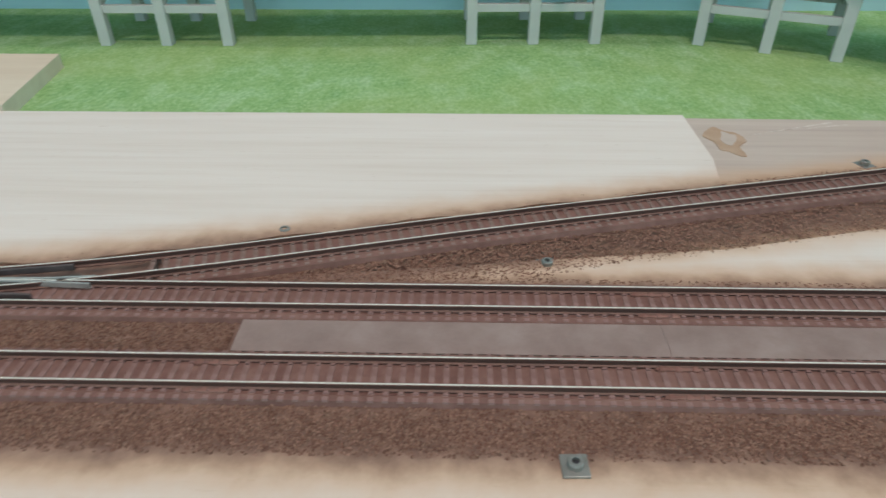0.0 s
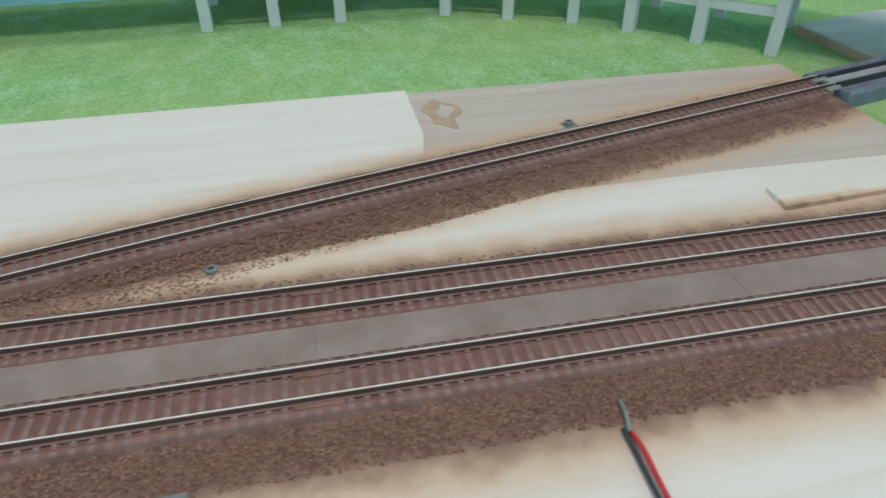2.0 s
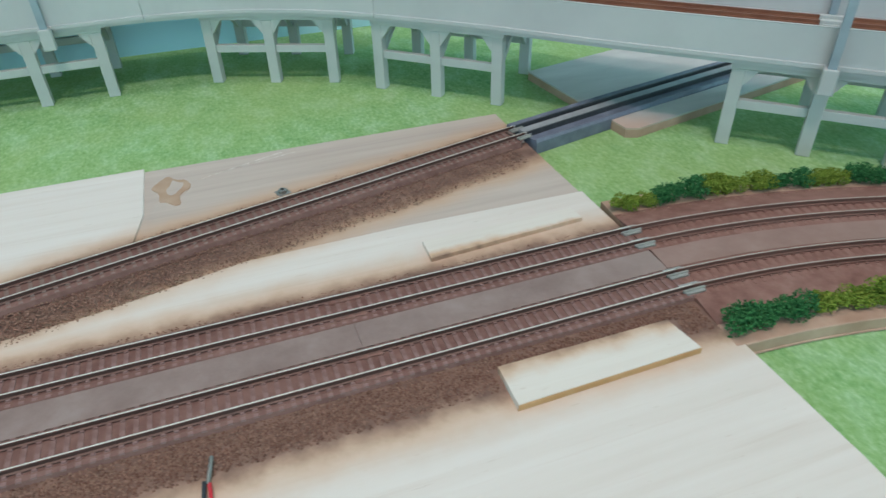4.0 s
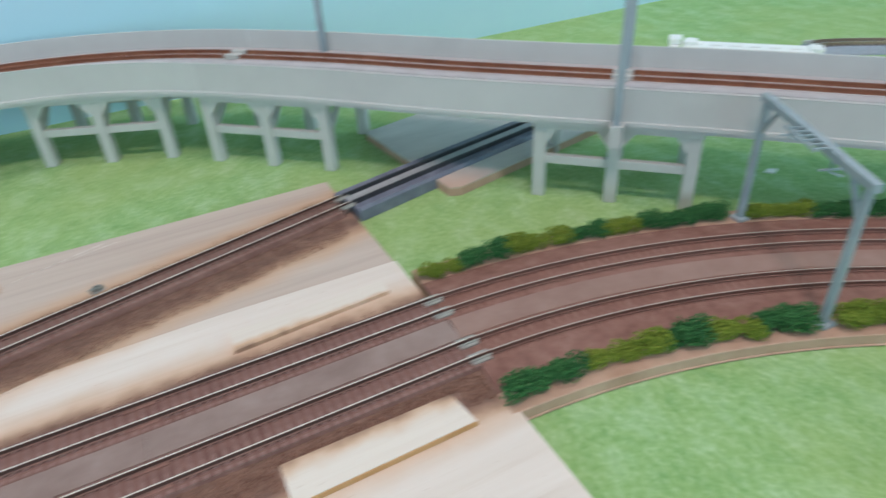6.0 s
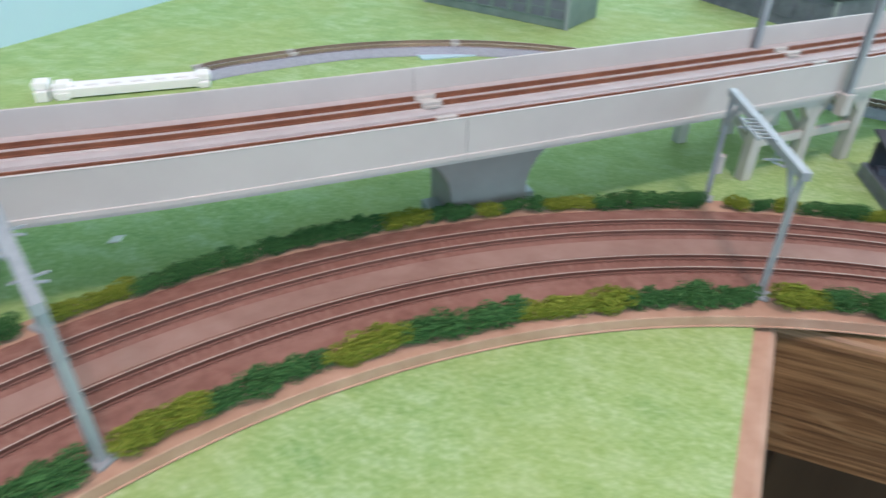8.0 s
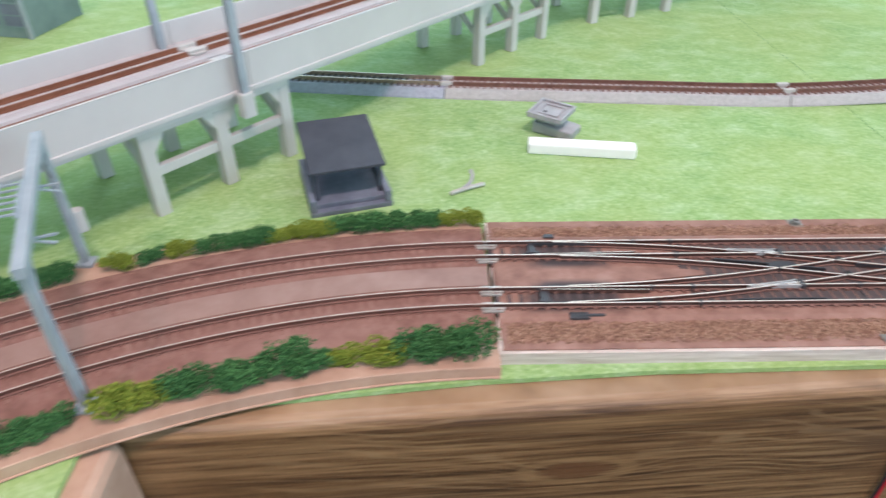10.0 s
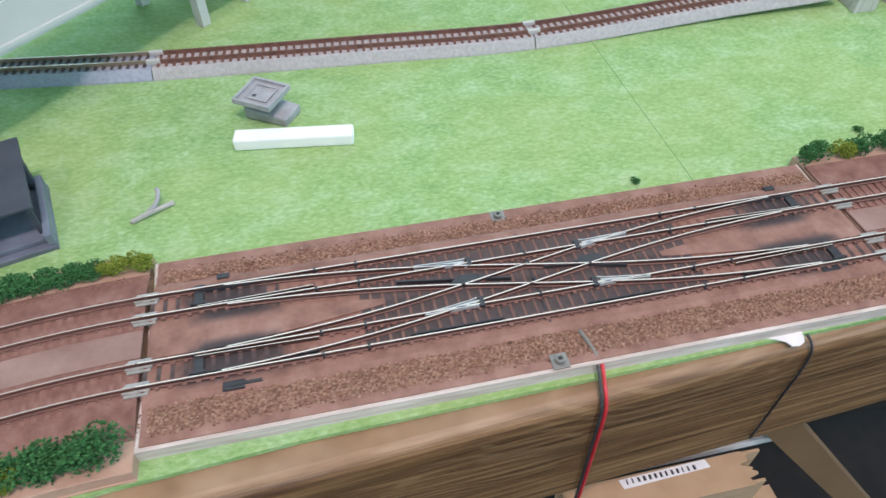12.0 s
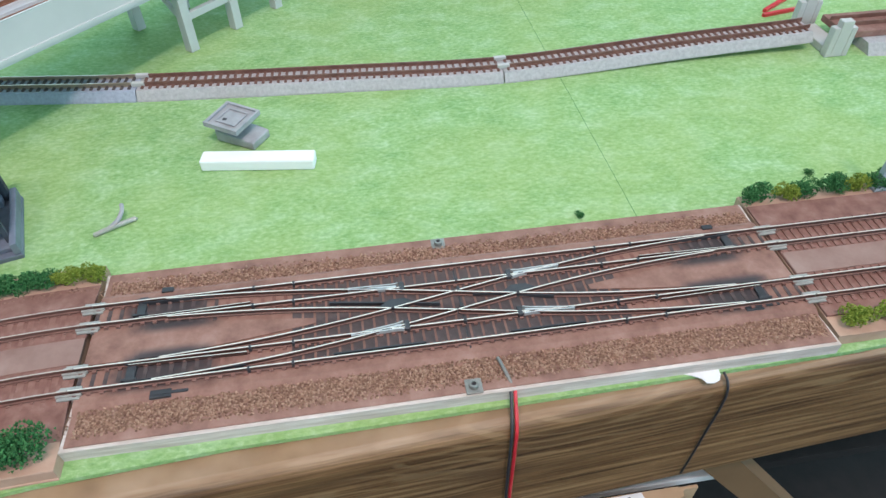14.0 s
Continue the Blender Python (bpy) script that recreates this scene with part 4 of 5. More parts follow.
for xc in (X_FAR, X_NEAR):
    for sy in (1, -1):
        y0 = YM + sy * 116
        for k in (-1, 1):
            bm = bmesh.new()
            sweep(bm, [(xc + k * 3.55, y0, -0.3), (xc + k * 3.2, y0 - sy * 18, -0.25), (xc + k * 2.7, y0 - sy * 40, -0.2)], [(-0.13, -1.7), (-0.13, 0), (0.13, 0), (0.13, -1.7)])
            part("switch_blade", bm, M_RAIL if k * (1 if xc == X_NEAR else -1) > 0 else M_BLACK, scissors, "thin switch blade lying beside the stock rail")
        for k, dy in ((1, 60), (-1, 60), (1, 75), (-1, 75)):
            bm = bmesh.new()
            box(bm, xc + k * 4.5 - 0.8, xc + k * 4.5 + 0.8, YM + sy * dy - 0.5, YM + sy * dy + 0.5, -2.1, 0.04, 0.15)
            part("insulating_block", bm, M_BLACK, scissors, "black plastic insulating block")
for xr in (X_FAR + 4.5, X_FAR - 4.5, X_NEAR + 4.5, X_NEAR - 4.5):
    bm = bmesh.new()
    y = J_Y - 2.0
    while y > K_Y + 3:
        for k in (-1, 1):
            box(bm, xr + k * 1.15 - 0.5, xr + k * 1.15 + 0.5, y - 0.65, y + 0.65, -2.2, -1.35)
        y -= 4.3
    part("chair_row", bm, M_BED, scissors, "row of rust-brown rail chairs")
# tie bars and switch motors
for xx, yy in ((664.0, -237.0), (667.6, -450.4)):
    bm = bmesh.new()
    box(bm, xx - 1.6, xx + 1.6, yy - 3.5, yy + 3.5, -3.2, -1.75, 0.2)
    box(bm, xx - 0.5, xx + 0.5, yy - 10 if yy < -300 else yy - 9, yy + 3, -2.6, -1.6)
    solid("switch_lever", bm, M_BLACK, "black slot of the switch lever in the ballast", "switch lever", "switch levers")
for xx, yy in ((711.5, -233.0), (711.5, -452.0)):
    bm = bmesh.new()
    box(bm, xx - 1.2, xx + 1.2, yy - 2.2, yy + 2.2, -3.2, -1.4, 0.3)
    solid("switch_lever", bm, M_BLACK, "small dark switch lever beside the rail", "switch lever", "switch levers")
spots = []
for _ in range(26000):
    u = random.random()
    x = random.gauss(657.2, 3.0) if u < 0.66 else random.gauss(716.0, 2.0)
    y = random.uniform(K_Y + 3, J_Y - 4)
    if 651.5 < x < 664.5 or 711.0 < x < 721:
        spots.append((x, y))
scatter("ballast_crossover", spots[:17500], 0.63, M_STONE2, "light brown crushed ballast along the crossover", BOARD + 0.45)
for yj in (K_Y,):
    for xc in (X_FAR, X_NEAR):
        for d in (-4.5, 4.5):
            joiner(scissors, (xc + d, yj), math.pi / 2)
screw_plate(721.4, -339.5, BOARD, 0)
screw_plate(650.8, -341.0, BOARD + 0.4, 0)
wire("feed_wire", (
    ("red_lead", bent([(650.2, -355.0, -4.2), (646.5, -354.6, -5.2), (642, -354.0, -8.0), (639, -353.6, -9.8), (636.4, -353.2, -13.5), (635.6, -353.0, -20), (635.4, -353.2, -45), (635.2, -353.4, -75), (634.5, -352.4, -120), (633, -351.5, -180)]), 0.7, M_RED),
    ("black_lead", bent([(650.2, -353.3, -4.2), (646.5, -353.1, -5.2), (642, -352.5, -8.0), (639, -352.0, -9.8), (636.4, -351.6, -13.5), (635.6, -351.4, -20), (635.4, -351.7, -45), (635.2, -352.0, -75), (634.5, -350.9, -120), (633, -350.0, -180)]), 0.55, M_BLACK),
    ("bare_end", bent([(661, -351.5, -3.0), (656, -352.5, -2.5), (650, -354.1, -4.0)]), 0.7, M_PLUG)), "red and black twin wire hanging over the table edge")
wire("black_cord", (("cord", bent([(646, -430, -8.4), (643.4, -430.5, -9.8), (641.6, -431, -14), (641.0, -431, -24), (640.8, -430, -40), (640.6, -429, -60), (640.4, -428, -72)]), 0.5, M_BLACK),), "thin black cord over the table edge")
bm = bmesh.new()
slab(bm, [(648.0, -415), (648.2, -429), (645.4, -428.6), (643.4, -427.4), (642.4, -425), (642.8, -422.4), (644.8, -421.4), (646.8, -418)], GROUND + 0.05, GROUND + 0.35)
solid("paper_tag", bm, M_PAPER, "small white paper tag on the mat's edge", "tag")

# ---- following module, straight on ----
tail = thing("end_module", XM, -640, GROUND, "module board continuing past the crossover", "module board")
bm = bmesh.new()
slab(bm, [(652, -900), (732, -900), (730, K_Y - 0.4), (651, K_Y - 0.4)], GROUND, BOARD)
part("board", bm, M_EDGE, tail, "tan card edge")
bm = bmesh.new()
box(bm, 660, 722, -900, K_Y - 0.6, BOARD, -2.8, 0.15)
part("track_bed", bm, M_BED, tail, "rust-brown sprayed bed")
bm = bmesh.new()
box(bm, XM - 5.8, XM + 5.8, -900, K_Y - 0.8, BOARD, -2.5, 0.15)
part("infill", bm, M_CURVEINFILL, tail, "light brown smooth strip between the tracks")
for xc in (X_FAR, X_NEAR):
    railway("railway_track", line((xc, K_Y - 0.4), (xc, -900), 3), "straight model track, rust-brown with bright railheads", 3.45, SLEEPER_BED, -2.35)

# ---- viaduct ----
FACE = bent([(-420, 400, 0), (-150, 400, 0), (0, 402, 0), (120, 406, 0), (199, 403, 0), (264, 377, 0), (330, 322, 0), (393, 257, 0), (486, 166, 0), (546, 105, 0), (657, 3, 0), (785, -110, 0), (898, -207, 0), (960, -264, 0), (1010, -332, 0), (1040, -420, 0), (1050, -520, 0)], 10)
FACE = [p[:2] for p in FACE]
RAIL_Z, DECK_Z, WALL_TOP, SOFFIT = 43.0, 40.8, 51.3, 33.0


def cut(path, s0, s1):
    """The stretch of a path between two lengths."""
    out, s = [], 0.0
    for a, b in zip(path, path[1:]):
        d = math.hypot(b[0] - a[0], b[1] - a[1])
        for q in (s0, s1):
            if s <= q < s + d:
                u = (q - s) / d
                out.append((a[0] + (b[0] - a[0]) * u, a[1] + (b[1] - a[1]) * u))
        if s0 < s + d < s1:
            out.append(tuple(b))
        s += d
    return out


def length_at(path, x):
    s = 0.0
    for a, b in zip(path, path[1:]):
        d = math.hypot(b[0] - a[0], b[1] - a[1])
        if a[0] <= x <= b[0]:
            return s + d * (x - a[0]) / max(b[0] - a[0], 1e-6)
        s += d
    return s


def at_length(path, s):
    p = cut(path, s, s + 0.5)
    return p[0], math.atan2(p[1][1] - p[0][1], p[1][0] - p[0][0])


def viaduct_span(s0, s1):
    path = cut(FACE, s0 + 0.15, s1 - 0.15)
    x, y = path[len(path) // 2]
    t = thing("viaduct_span", x, y, SOFFIT, "light grey plastic double-track viaduct span with parapets", "viaduct", "viaduct spans")
    bm = bmesh.new()
    sweep(bm, path, [(1.5, SOFFIT - 1.6), (1.5, SOFFIT + 0.5), (0, SOFFIT + 0.6), (0, SOFFIT + 2.4), (0.7, SOFFIT + 2.6), (0.7, WALL_TOP - 0.3), (0.5, WALL_TOP), (2.0, WALL_TOP), (2.0, DECK_Z - 1), (2.0, SOFFIT - 1.6)])
    part("near_parapet", bm, M_CONC, t)
    bm = bmesh.new()
    sweep(bm, path, [(64.0, SOFFIT), (64.0, DECK_Z - 1), (64.0, WALL_TOP), (65.5, WALL_TOP), (65.3, WALL_TOP - 0.3), (65.3, SOFFIT + 2.6), (66, SOFFIT + 2.4), (66, SOFFIT + 1), (65.4, SOFFIT)])
    part("far_parapet", bm, M_CONC, t)
    bm = bmesh.new()
    sweep(bm, path, [(2.02, SOFFIT + 0.6), (2.02, DECK_Z - 0.6), (10, DECK_Z - 0.6), (10.6, DECK_Z), (27.6, DECK_Z), (28.2, DECK_Z - 0.6), (31, DECK_Z - 0.6), (31.4, DECK_Z + 0.5), (34.4, DECK_Z + 0.5), (34.8, DECK_Z - 0.6), (39.8, DECK_Z - 0.6), (40.4, DECK_Z), (55.6, DECK_Z), (56.2, DECK_Z - 0.6), (63.98, DECK_Z - 0.6), (63.98, SOFFIT + 0.6), (56, SOFFIT + 0.2), (52, SOFFIT - 2.2), (14, SOFFIT - 2.2), (10, SOFFIT + 0.2)])
    part("deck", bm, M_DECK, t, "pinkish grey slab deck")
    for d in (19.0, 46.4):
        for g in (-4.5, 4.5):
            bm = bmesh.new()
            sweep(bm, offset(path, d + g), [(-0.85, DECK_Z), (-0.85, DECK_Z + 0.5), (-0.4, DECK_Z + 0.7), (-0.4, RAIL_Z), (0.4, RAIL_Z), (0.4, DECK_Z + 0.7), (0.85, DECK_Z + 0.5), (0.85, DECK_Z)])
            part("rail", bm, M_VRAIL, t, "brown rail with a coppery top")
        (x0, y0), a = at_length(FACE, s0 + 0.2)
        nx, ny = -math.sin(a), math.cos(a)
        bm = bmesh.new()
        for g in (-4.5, 4.5):
            box(bm, -5, 5, d + g - 1.4, d + g + 1.4, DECK_Z, DECK_Z + 2.4, 0.3)
        box(bm, -3.5, 3.5, d - 7, d + 7, DECK_Z - 0.2, DECK_Z + 0.9, 0.2)
        bmesh.ops.transform(bm, matrix=Matrix.Translation((x0, y0, 0)) @ Matrix.Rotation(a, 4, "Z"), verts=bm.verts)
        part("track_joiner", bm, M_PIER, t, "light grey plastic track joiner")
    return t


M_VRAIL = simple("coppery_rail", (0.19, 0.065, 0.035), (0.30, 0.12, 0.065), 0.4, 0.2, 60)
spans = [0.0] + [length_at(FACE, x) for x in (-172, 20, 172, 292, 452, 615, 779, 940)] + [length_of(FACE) - 1]
for s0, s1 in zip(spans, spans[1:]):
    viaduct_span(s0, s1)


def pier(s_mid):
    """A trestle pier: two rows of three legs with cross bars, a cap beam and slanting braces."""
    (x, y), a = at_length(FACE, s_mid)
    t = thing("viaduct_pier", x, y, GROUND, "light grey plastic trestle pier with six legs", "pier", "viaduct piers")
    t.rotation_euler = (0, 0, a)
    top = SOFFIT - 2.4 - GROUND
    for row, yy in (("front", 6.0), ("back", 57.0)):
        for k in (-1, 0, 1):
            bm = bmesh.new()
            box(bm, -3.0, 3.0, -3.0, 3.0, 0, top - 2, 0.3)
            for v in bm.verts:
                if v.co.z < 1:
                    v.co.x *= 1.02
            local("leg", bm, M_PIER, t, (k * 36.0, yy, 0))
            # haunch under the cap
            bm = bmesh.new()
            for s in ((-1,) if k == 1 else (1,) if k == -1 else (-1, 1)):
                vs = [bm.verts.new(c) for c in ((s * 3, -2.6, -8), (s * 3, 2.6, -8), (s * 9, -2.6, 0), (s * 9, 2.6, 0), (s * 3, -2.6, 0), (s * 3, 2.6, 0))]
                for f in ((0, 2, 4), (1, 5, 3), (0, 1, 3, 2), (2, 3, 5, 4), (4, 5, 1, 0)):
                    bm.faces.new([vs[i] for i in f])
            local("haunch", bm, M_PIER, t, (k * 36.0, yy, top - 2))
        for k in (-1, 1):
            bm = bmesh.new()
            box(bm, -15.0, 15.0, -1.7, 1.7, -2.2, 2.2, 0.3)
            local("cross_bar", bm, M_PIER, t, (k * 18.0, yy, 20.5))
        bm = bmesh.new()
        box(bm, -39.5, 39.5, -3.2, 3.2, 0, 4.6, 0.4)
        local("cap_beam", bm, M_PIER, t, (0, yy, top - 2))
    for k in (-1, 0, 1):
        bm = bmesh.new()
        beam(bm, (k * 36.0, 9, 20), (k * 36.0, 33, top - 1), 2.4, 3.0)
        beam(bm, (k * 36.0, 54, 20), (k * 36.0, 33, top - 1), 2.4, 3.0)
        local("brace", bm, M_PIER, t)
        bm = bmesh.new()
        box(bm, k * 36 - 2.6, k * 36 + 2.6, 9.3, 53.7, top - 2, top + 2.2, 0.3)
        local("tie_beam", bm, M_PIER, t)
    return t


for x in (-360, -105, 109, 236, 318, 453, 766, 943, 1017):
    pier(length_at(FACE, x))


def wall_pier():
    """A solid wall pier that flares out under the span."""
    (x, y), a = at_length(FACE, length_at(FACE, 631))
    t = thing("wall_pier", x, y, GROUND, "grey plastic wall pier flaring under the viaduct", "pier")
    t.rotation_euler = (0, 0, a)
    top = SOFFIT - 2.3 - GROUND
    bm = bmesh.new()
    prof = [(-20, 0), (20, 0), (20, top - 25), (21.5, top - 19), (25, top - 13), (31, top - 7), (40, top), (-40, top), (-31, top - 7), (-25, top - 13), (-21.5, top - 19), (-20, top - 25)]
    rings = []
    for yy in (20, 21, 45, 46):
        k = 0.97 if yy in (20, 46) else 1.0
        rings.append([bm.verts.new((px * k, yy, pz)) for px, pz in prof])
    for r0, r1 in zip(rings, rings[1:]):
        for i in range(len(prof)):
            bm.faces.new((r0[i], r0[(i + 1) % len(prof)], r1[(i + 1) % len(prof)], r1[i]))
    bm.faces.new(rings[0][::-1])
    bm.faces.new(rings[-1])
    local("wall", bm, M_WALLPIER, t)
    for xx in (-24, 24):
        bm = bmesh.new()
        box(bm, xx - 4, xx + 4, 26, 38, 0, 5, 0.8)
        local("foot", bm, M_STEEL, t, label="pale blue plastic foot")
    return t


wall_pier()


def mast(s, side, tall=78.0, arms=True):
    """A catenary mast in a bracket on the parapet."""
    (x, y), a = at_length(FACE, s)
    d = -3.2 if side == "near" else 62.0
    bx, by = x - math.sin(a) * d, y + math.cos(a) * d
    z0 = 24.0 if side == "near" else DECK_Z - 0.6
    t = thing("catenary_mast", bx, by, z0, "grey plastic catenary mast clipped to the viaduct", "mast", "catenary masts")
    t.rotation_euler = (0, 0, a)
    if side == "near":
        bm = bmesh.new()
        box(bm, -3.2, 3.2, -2.6, 3.0, 0, 11.5, 0.6)
        local("bracket", bm, M_PIER, t, label="light grey bracket")
    bm = bmesh.new()
    for s2 in (-1, 1):
        box(bm, -1.7, 1.7, s2 * 1.2 - 0.3, s2 * 1.2 + 0.3, 0 if side == "far" else 11, tall)
    box(bm, -0.35, 0.35, -1.2, 1.2, 0 if side == "far" else 11, tall)
    local("post", bm, M_STEEL, t)
    bm = bmesh.new()
    box(bm, -1.9, 1.9, -1.9, 1.9, tall, tall + 1.4, 0.4)
    local("cap", bm, M_STEEL, t)
    if arms:
        s3 = 1 if side == "near" else -1
        bm = bmesh.new()
        beam(bm, (0, 0, tall - 8), (0, s3 * 14, tall - 2), 0.9, 0.9)
        beam(bm, (0, 0, tall - 18), (0, s3 * 14, tall - 2), 0.9, 0.9)
        beam(bm, (0, s3 * 4, tall - 14), (0, s3 * 16, tall - 15), 0.9, 0.9)
        box(bm, -1.3, 1.3, s3 * 5 - 1.3, s3 * 5 + 1.3, tall - 16, tall - 11, 0.4)
        local("arm", bm, M_STEEL, t)
    return t


for x, near, far in ((122, True, False), (370, False, True), (453, True, True), (774, True, True)):
    s = length_at(FACE, x)
    if near:
        mast(s, "near")
    if far:
        mast(s + (0 if near else -60), "far")


def gantry(a, b, top):
    """A portal over both tracks: two posts, a box beam and a small lattice ladder."""
    ax, ay = a
    bx, by = b
    t = thing("catenary_gantry", (ax + bx) / 2, (ay + by) / 2, BOARD, "grey-blue plastic catenary portal spanning both tracks", "gantry", "catenary gantries")
    for px, py in (a, b):
        bm = bmesh.new()
        box(bm, px - 1.25, px + 1.25, py - 1.25, py + 1.25, BOARD, top - 2)
        for v in bm.verts:
            if v.co.z < 0:
                v.co.x = px + (v.co.x - px) * 1.15
        post = part("post", bm, M_STEEL, t)
        bm = bmesh.new()
        box(bm, px - 3.2, px + 3.2, py - 3.2, py + 3.2, BOARD, BOARD + 1.5, 0.4)
        part("foot", bm, M_STEEL, post)
    bm = bmesh.new()
    u = Vector((bx - ax, by - ay, 0)).normalized()
    beam(bm, Vector((ax, ay, top)) - u * 3, Vector((bx, by, top)) + u * 3, 3.4, 3.2)
    part("beam", bm, M_STEEL, t)
    for px, py, s in ((ax, ay, 1), (bx, by, -1)):
        bm = bmesh.new()
        beam(bm, (px, py, top - 15), Vector((px, py, top - 1)) + u * s * 11, 1.4, 1.6)
        part("brace", bm, M_STEEL, t)
    v = Vector((-u.y, u.x, 0))
    mid = Vector(((ax + bx) / 2, (ay + by) / 2, top + 2.0)) - u * 14
    bm = bmesh.new()
    for s in (0, 6):
        beam(bm, mid + v * (2 + s) - u * 2, mid + v * (2 + s) + u * 20, 0.8, 0.8)
    for k in range(6):
        beam(bm, mid + v * 2 + u * k * 3.6, mid + v * 8 + u * k * 3.6, 0.6, 0.6)
    part("lattice", bm, M_STEEL, t)
    for k in (0.3, 0.7):
        q = Vector((ax, ay, top)).lerp(Vector((bx, by, top)), k)
        bm = bmesh.new()
        tube(bm, [q, q - Vector((0, 0, 7)), q - Vector((0, 0, 9)) - v * 5], 0.5, 6)
        beam(bm, q - Vector((0, 0, 6)) - v * 6, q - Vector((0, 0, 6)) + v * 4, 0.7, 0.7)
        part("hanger", bm, M_STEEL, t)
    return t


gantry((457.5, 83.5), (489.5, 150.5), 54)
portal = gantry((627.5, -80.5), (699, -51), 50)
bm = bmesh.new()
tube(bm, [(702.4, -52.5, 10), (702.4, -52.5, 19)], 2.3, 12)
beam(bm, (699, -51, 17), (702.4, -52.5, 17), 1.0, 1.0)
part("transformer", bm, M_PIER, portal, "small pale grey drum on the post")
gantry((654, -541), (726, -540), 50)

# ---- hedges of foam foliage ----
random.seed(11)


def bush_mesh(kind, material, wide, deep, tall, n):
    verts, faces = [], []
    lumps = [(random.uniform(-wide, wide) * 0.62, random.uniform(-deep, deep) * 0.5, random.uniform(0.3, 0.62) * tall, random.uniform(0.22, 0.40) * tall) for _ in range(13)]
    for _ in range(n):
        lx, ly, lz, lr = random.choice(lumps)
        d = Vector((random.gauss(0, 1), random.gauss(0, 1), random.gauss(0.25, 1))).normalized() * lr * random.uniform(0.7, 1.12)
        p = Vector((lx + d.x * 1.25, ly + d.y, max(0.1, lz + d.z)))
        s = random.uniform(0.32, 0.70)
        q = Euler((random.uniform(0, 6), random.uniform(0, 6), random.uniform(0, 6))).to_matrix()
        b = len(verts)
        for c in ((1, 0, -0.4), (-0.5, 0.85, -0.3), (-0.5, -0.85, -0.3), (0, 0, 0.8)):
            verts.append((p + q @ Vector(c) * s) * MM)
        faces += [(b, b + 1, b + 3), (b + 1, b + 2, b + 3), (b + 2, b, b + 3), (b + 2, b + 1, b)]
    me = bpy.data.meshes.new(kind)
    me.from_pydata(verts, [], faces)
    me.materials.append(material)
    return me


DARK = [bush_mesh("bush", M_DARKLEAF, 8.5, 5.0, 8.6 + i * 0.5, 1150) for i in range(4)]
LIME = [bush_mesh("bush", M_LIMELEAF, 8.5, 5.0, 7.6 + i * 0.5, 1150) for i in range(4)]


def bush(x, y, a, lime, size=1.0, z=BOARD):
    ob = new("bush", random.choice(LIME if lime else DARK))
    ob.matrix_world = pose(x * MM, y * MM, z * MM, 0, 0, math.degrees(a) + random.choice((0, 180))) @ Matrix.Diagonal((size, size * random.uniform(0.9, 1.1), size * random.uniform(0.9, 1.12), 1))
    return tagged(ob, "small olive-green foam bush beside the track" if lime else "small dark green foam bush beside the track", "bush", "trackside bushes")


def hedge(r, first, pitch, size, runs_of):
    """Clumps set round the curve: each run ends at an angle and has one colour; "-" leaves a gap."""
    for tone, last in runs_of:
        span = (first - last) * math.pi / 180 * r
        n = max(1, round(span / pitch))
        for i in range(n if tone in "dl" else 0):
            a = radians(first + (last - first) * (i + 0.5) / n)
            rr = r + random.uniform(-0.9, 0.9)
            bush(CX + rr * math.cos(a), CY + rr * math.sin(a), a + math.pi / 2, tone == "l", size * random.uniform(0.86, 1.2))
        first = last


hedge(320.8, 88.3, 9.4, 1.0, (("d", 82.7), ("l", 77.2), ("d", 74.3), ("l", 70.9), ("d", 66.9), ("-", 65.4), ("l", 60.9), ("d", 53.7), ("l", 48.7), ("d", 41.0), ("l", 33.1), ("d", 24.4), ("-", 22.9), ("l", 19.2), ("d", 10.4), ("l", 6.4), ("d", 1.2)))
hedge(396.0, 88.0, 9.6, 0.88, (("l", 85.4), ("d", 82.1), ("l", 77.6), ("d", 75.4), ("l", 72.7), ("d", 66.7), ("-", 65.3), ("l", 61.0), ("d", 46.2), ("l", 43.0), ("d", 40.0), ("l", 38.1), ("d", 35.0), ("l", 31.5), ("d", 24.0), ("-", 22.7), ("l", 20.8), ("d", 19.1), ("l", 17.2), ("d", 13.4), ("l", 9.5), ("d", 3.0), ("l", 0.9)))
for i, y in enumerate(range(-482, -700, -12)):
    bush(727 + random.uniform(-0.6, 0.6), y, math.pi / 2, i in (1, 4, 7, 10), 0.88)
for i, y in enumerate(range(-485, -700, -12)):
    bush(656.5, y, math.pi / 2, i in (0, 1, 4, 5), 0.95)
bush(734.5, -404.5, 0.4, False, 0.28, GROUND)
bush(745.5, -521, 0.4, False, 0.3, GROUND)

# ---- ground level line on moulded ballast ----
# Tan tones put the steel rails' gold reflection into the colour.
M_GLINTRAIL = simple("gold_glint_rail", (0.28, 0.22, 0.16), (0.48, 0.38, 0.27), 0.35, 0.45, 25)
M_BLUEBALLAST = simple("blue_grey_moulded_ballast", (0.30, 0.33, 0.41), (0.42, 0.46, 0.55), 0.6, 0, 500, 0.4)
LOOP = [p[:2] for p in bent([(728, 299, 0), (755, 286, 0), (818, 239, 0), (861, 184, 0), (888, 125, 0), (899, 60, 0), (896, -30, 0), (886, -119, 0), (876.5, -195, 0), (868, -306, 0), (862.5, -397, 0), (869, -509, 0), (869.5, -588, 0)], 8)]
total = length_of(LOOP)
d_a = sum(math.hypot(b[0] - a[0], b[1] - a[1]) for a, b in zip(LOOP, LOOP[1:]) if b[1] >= -195.5)
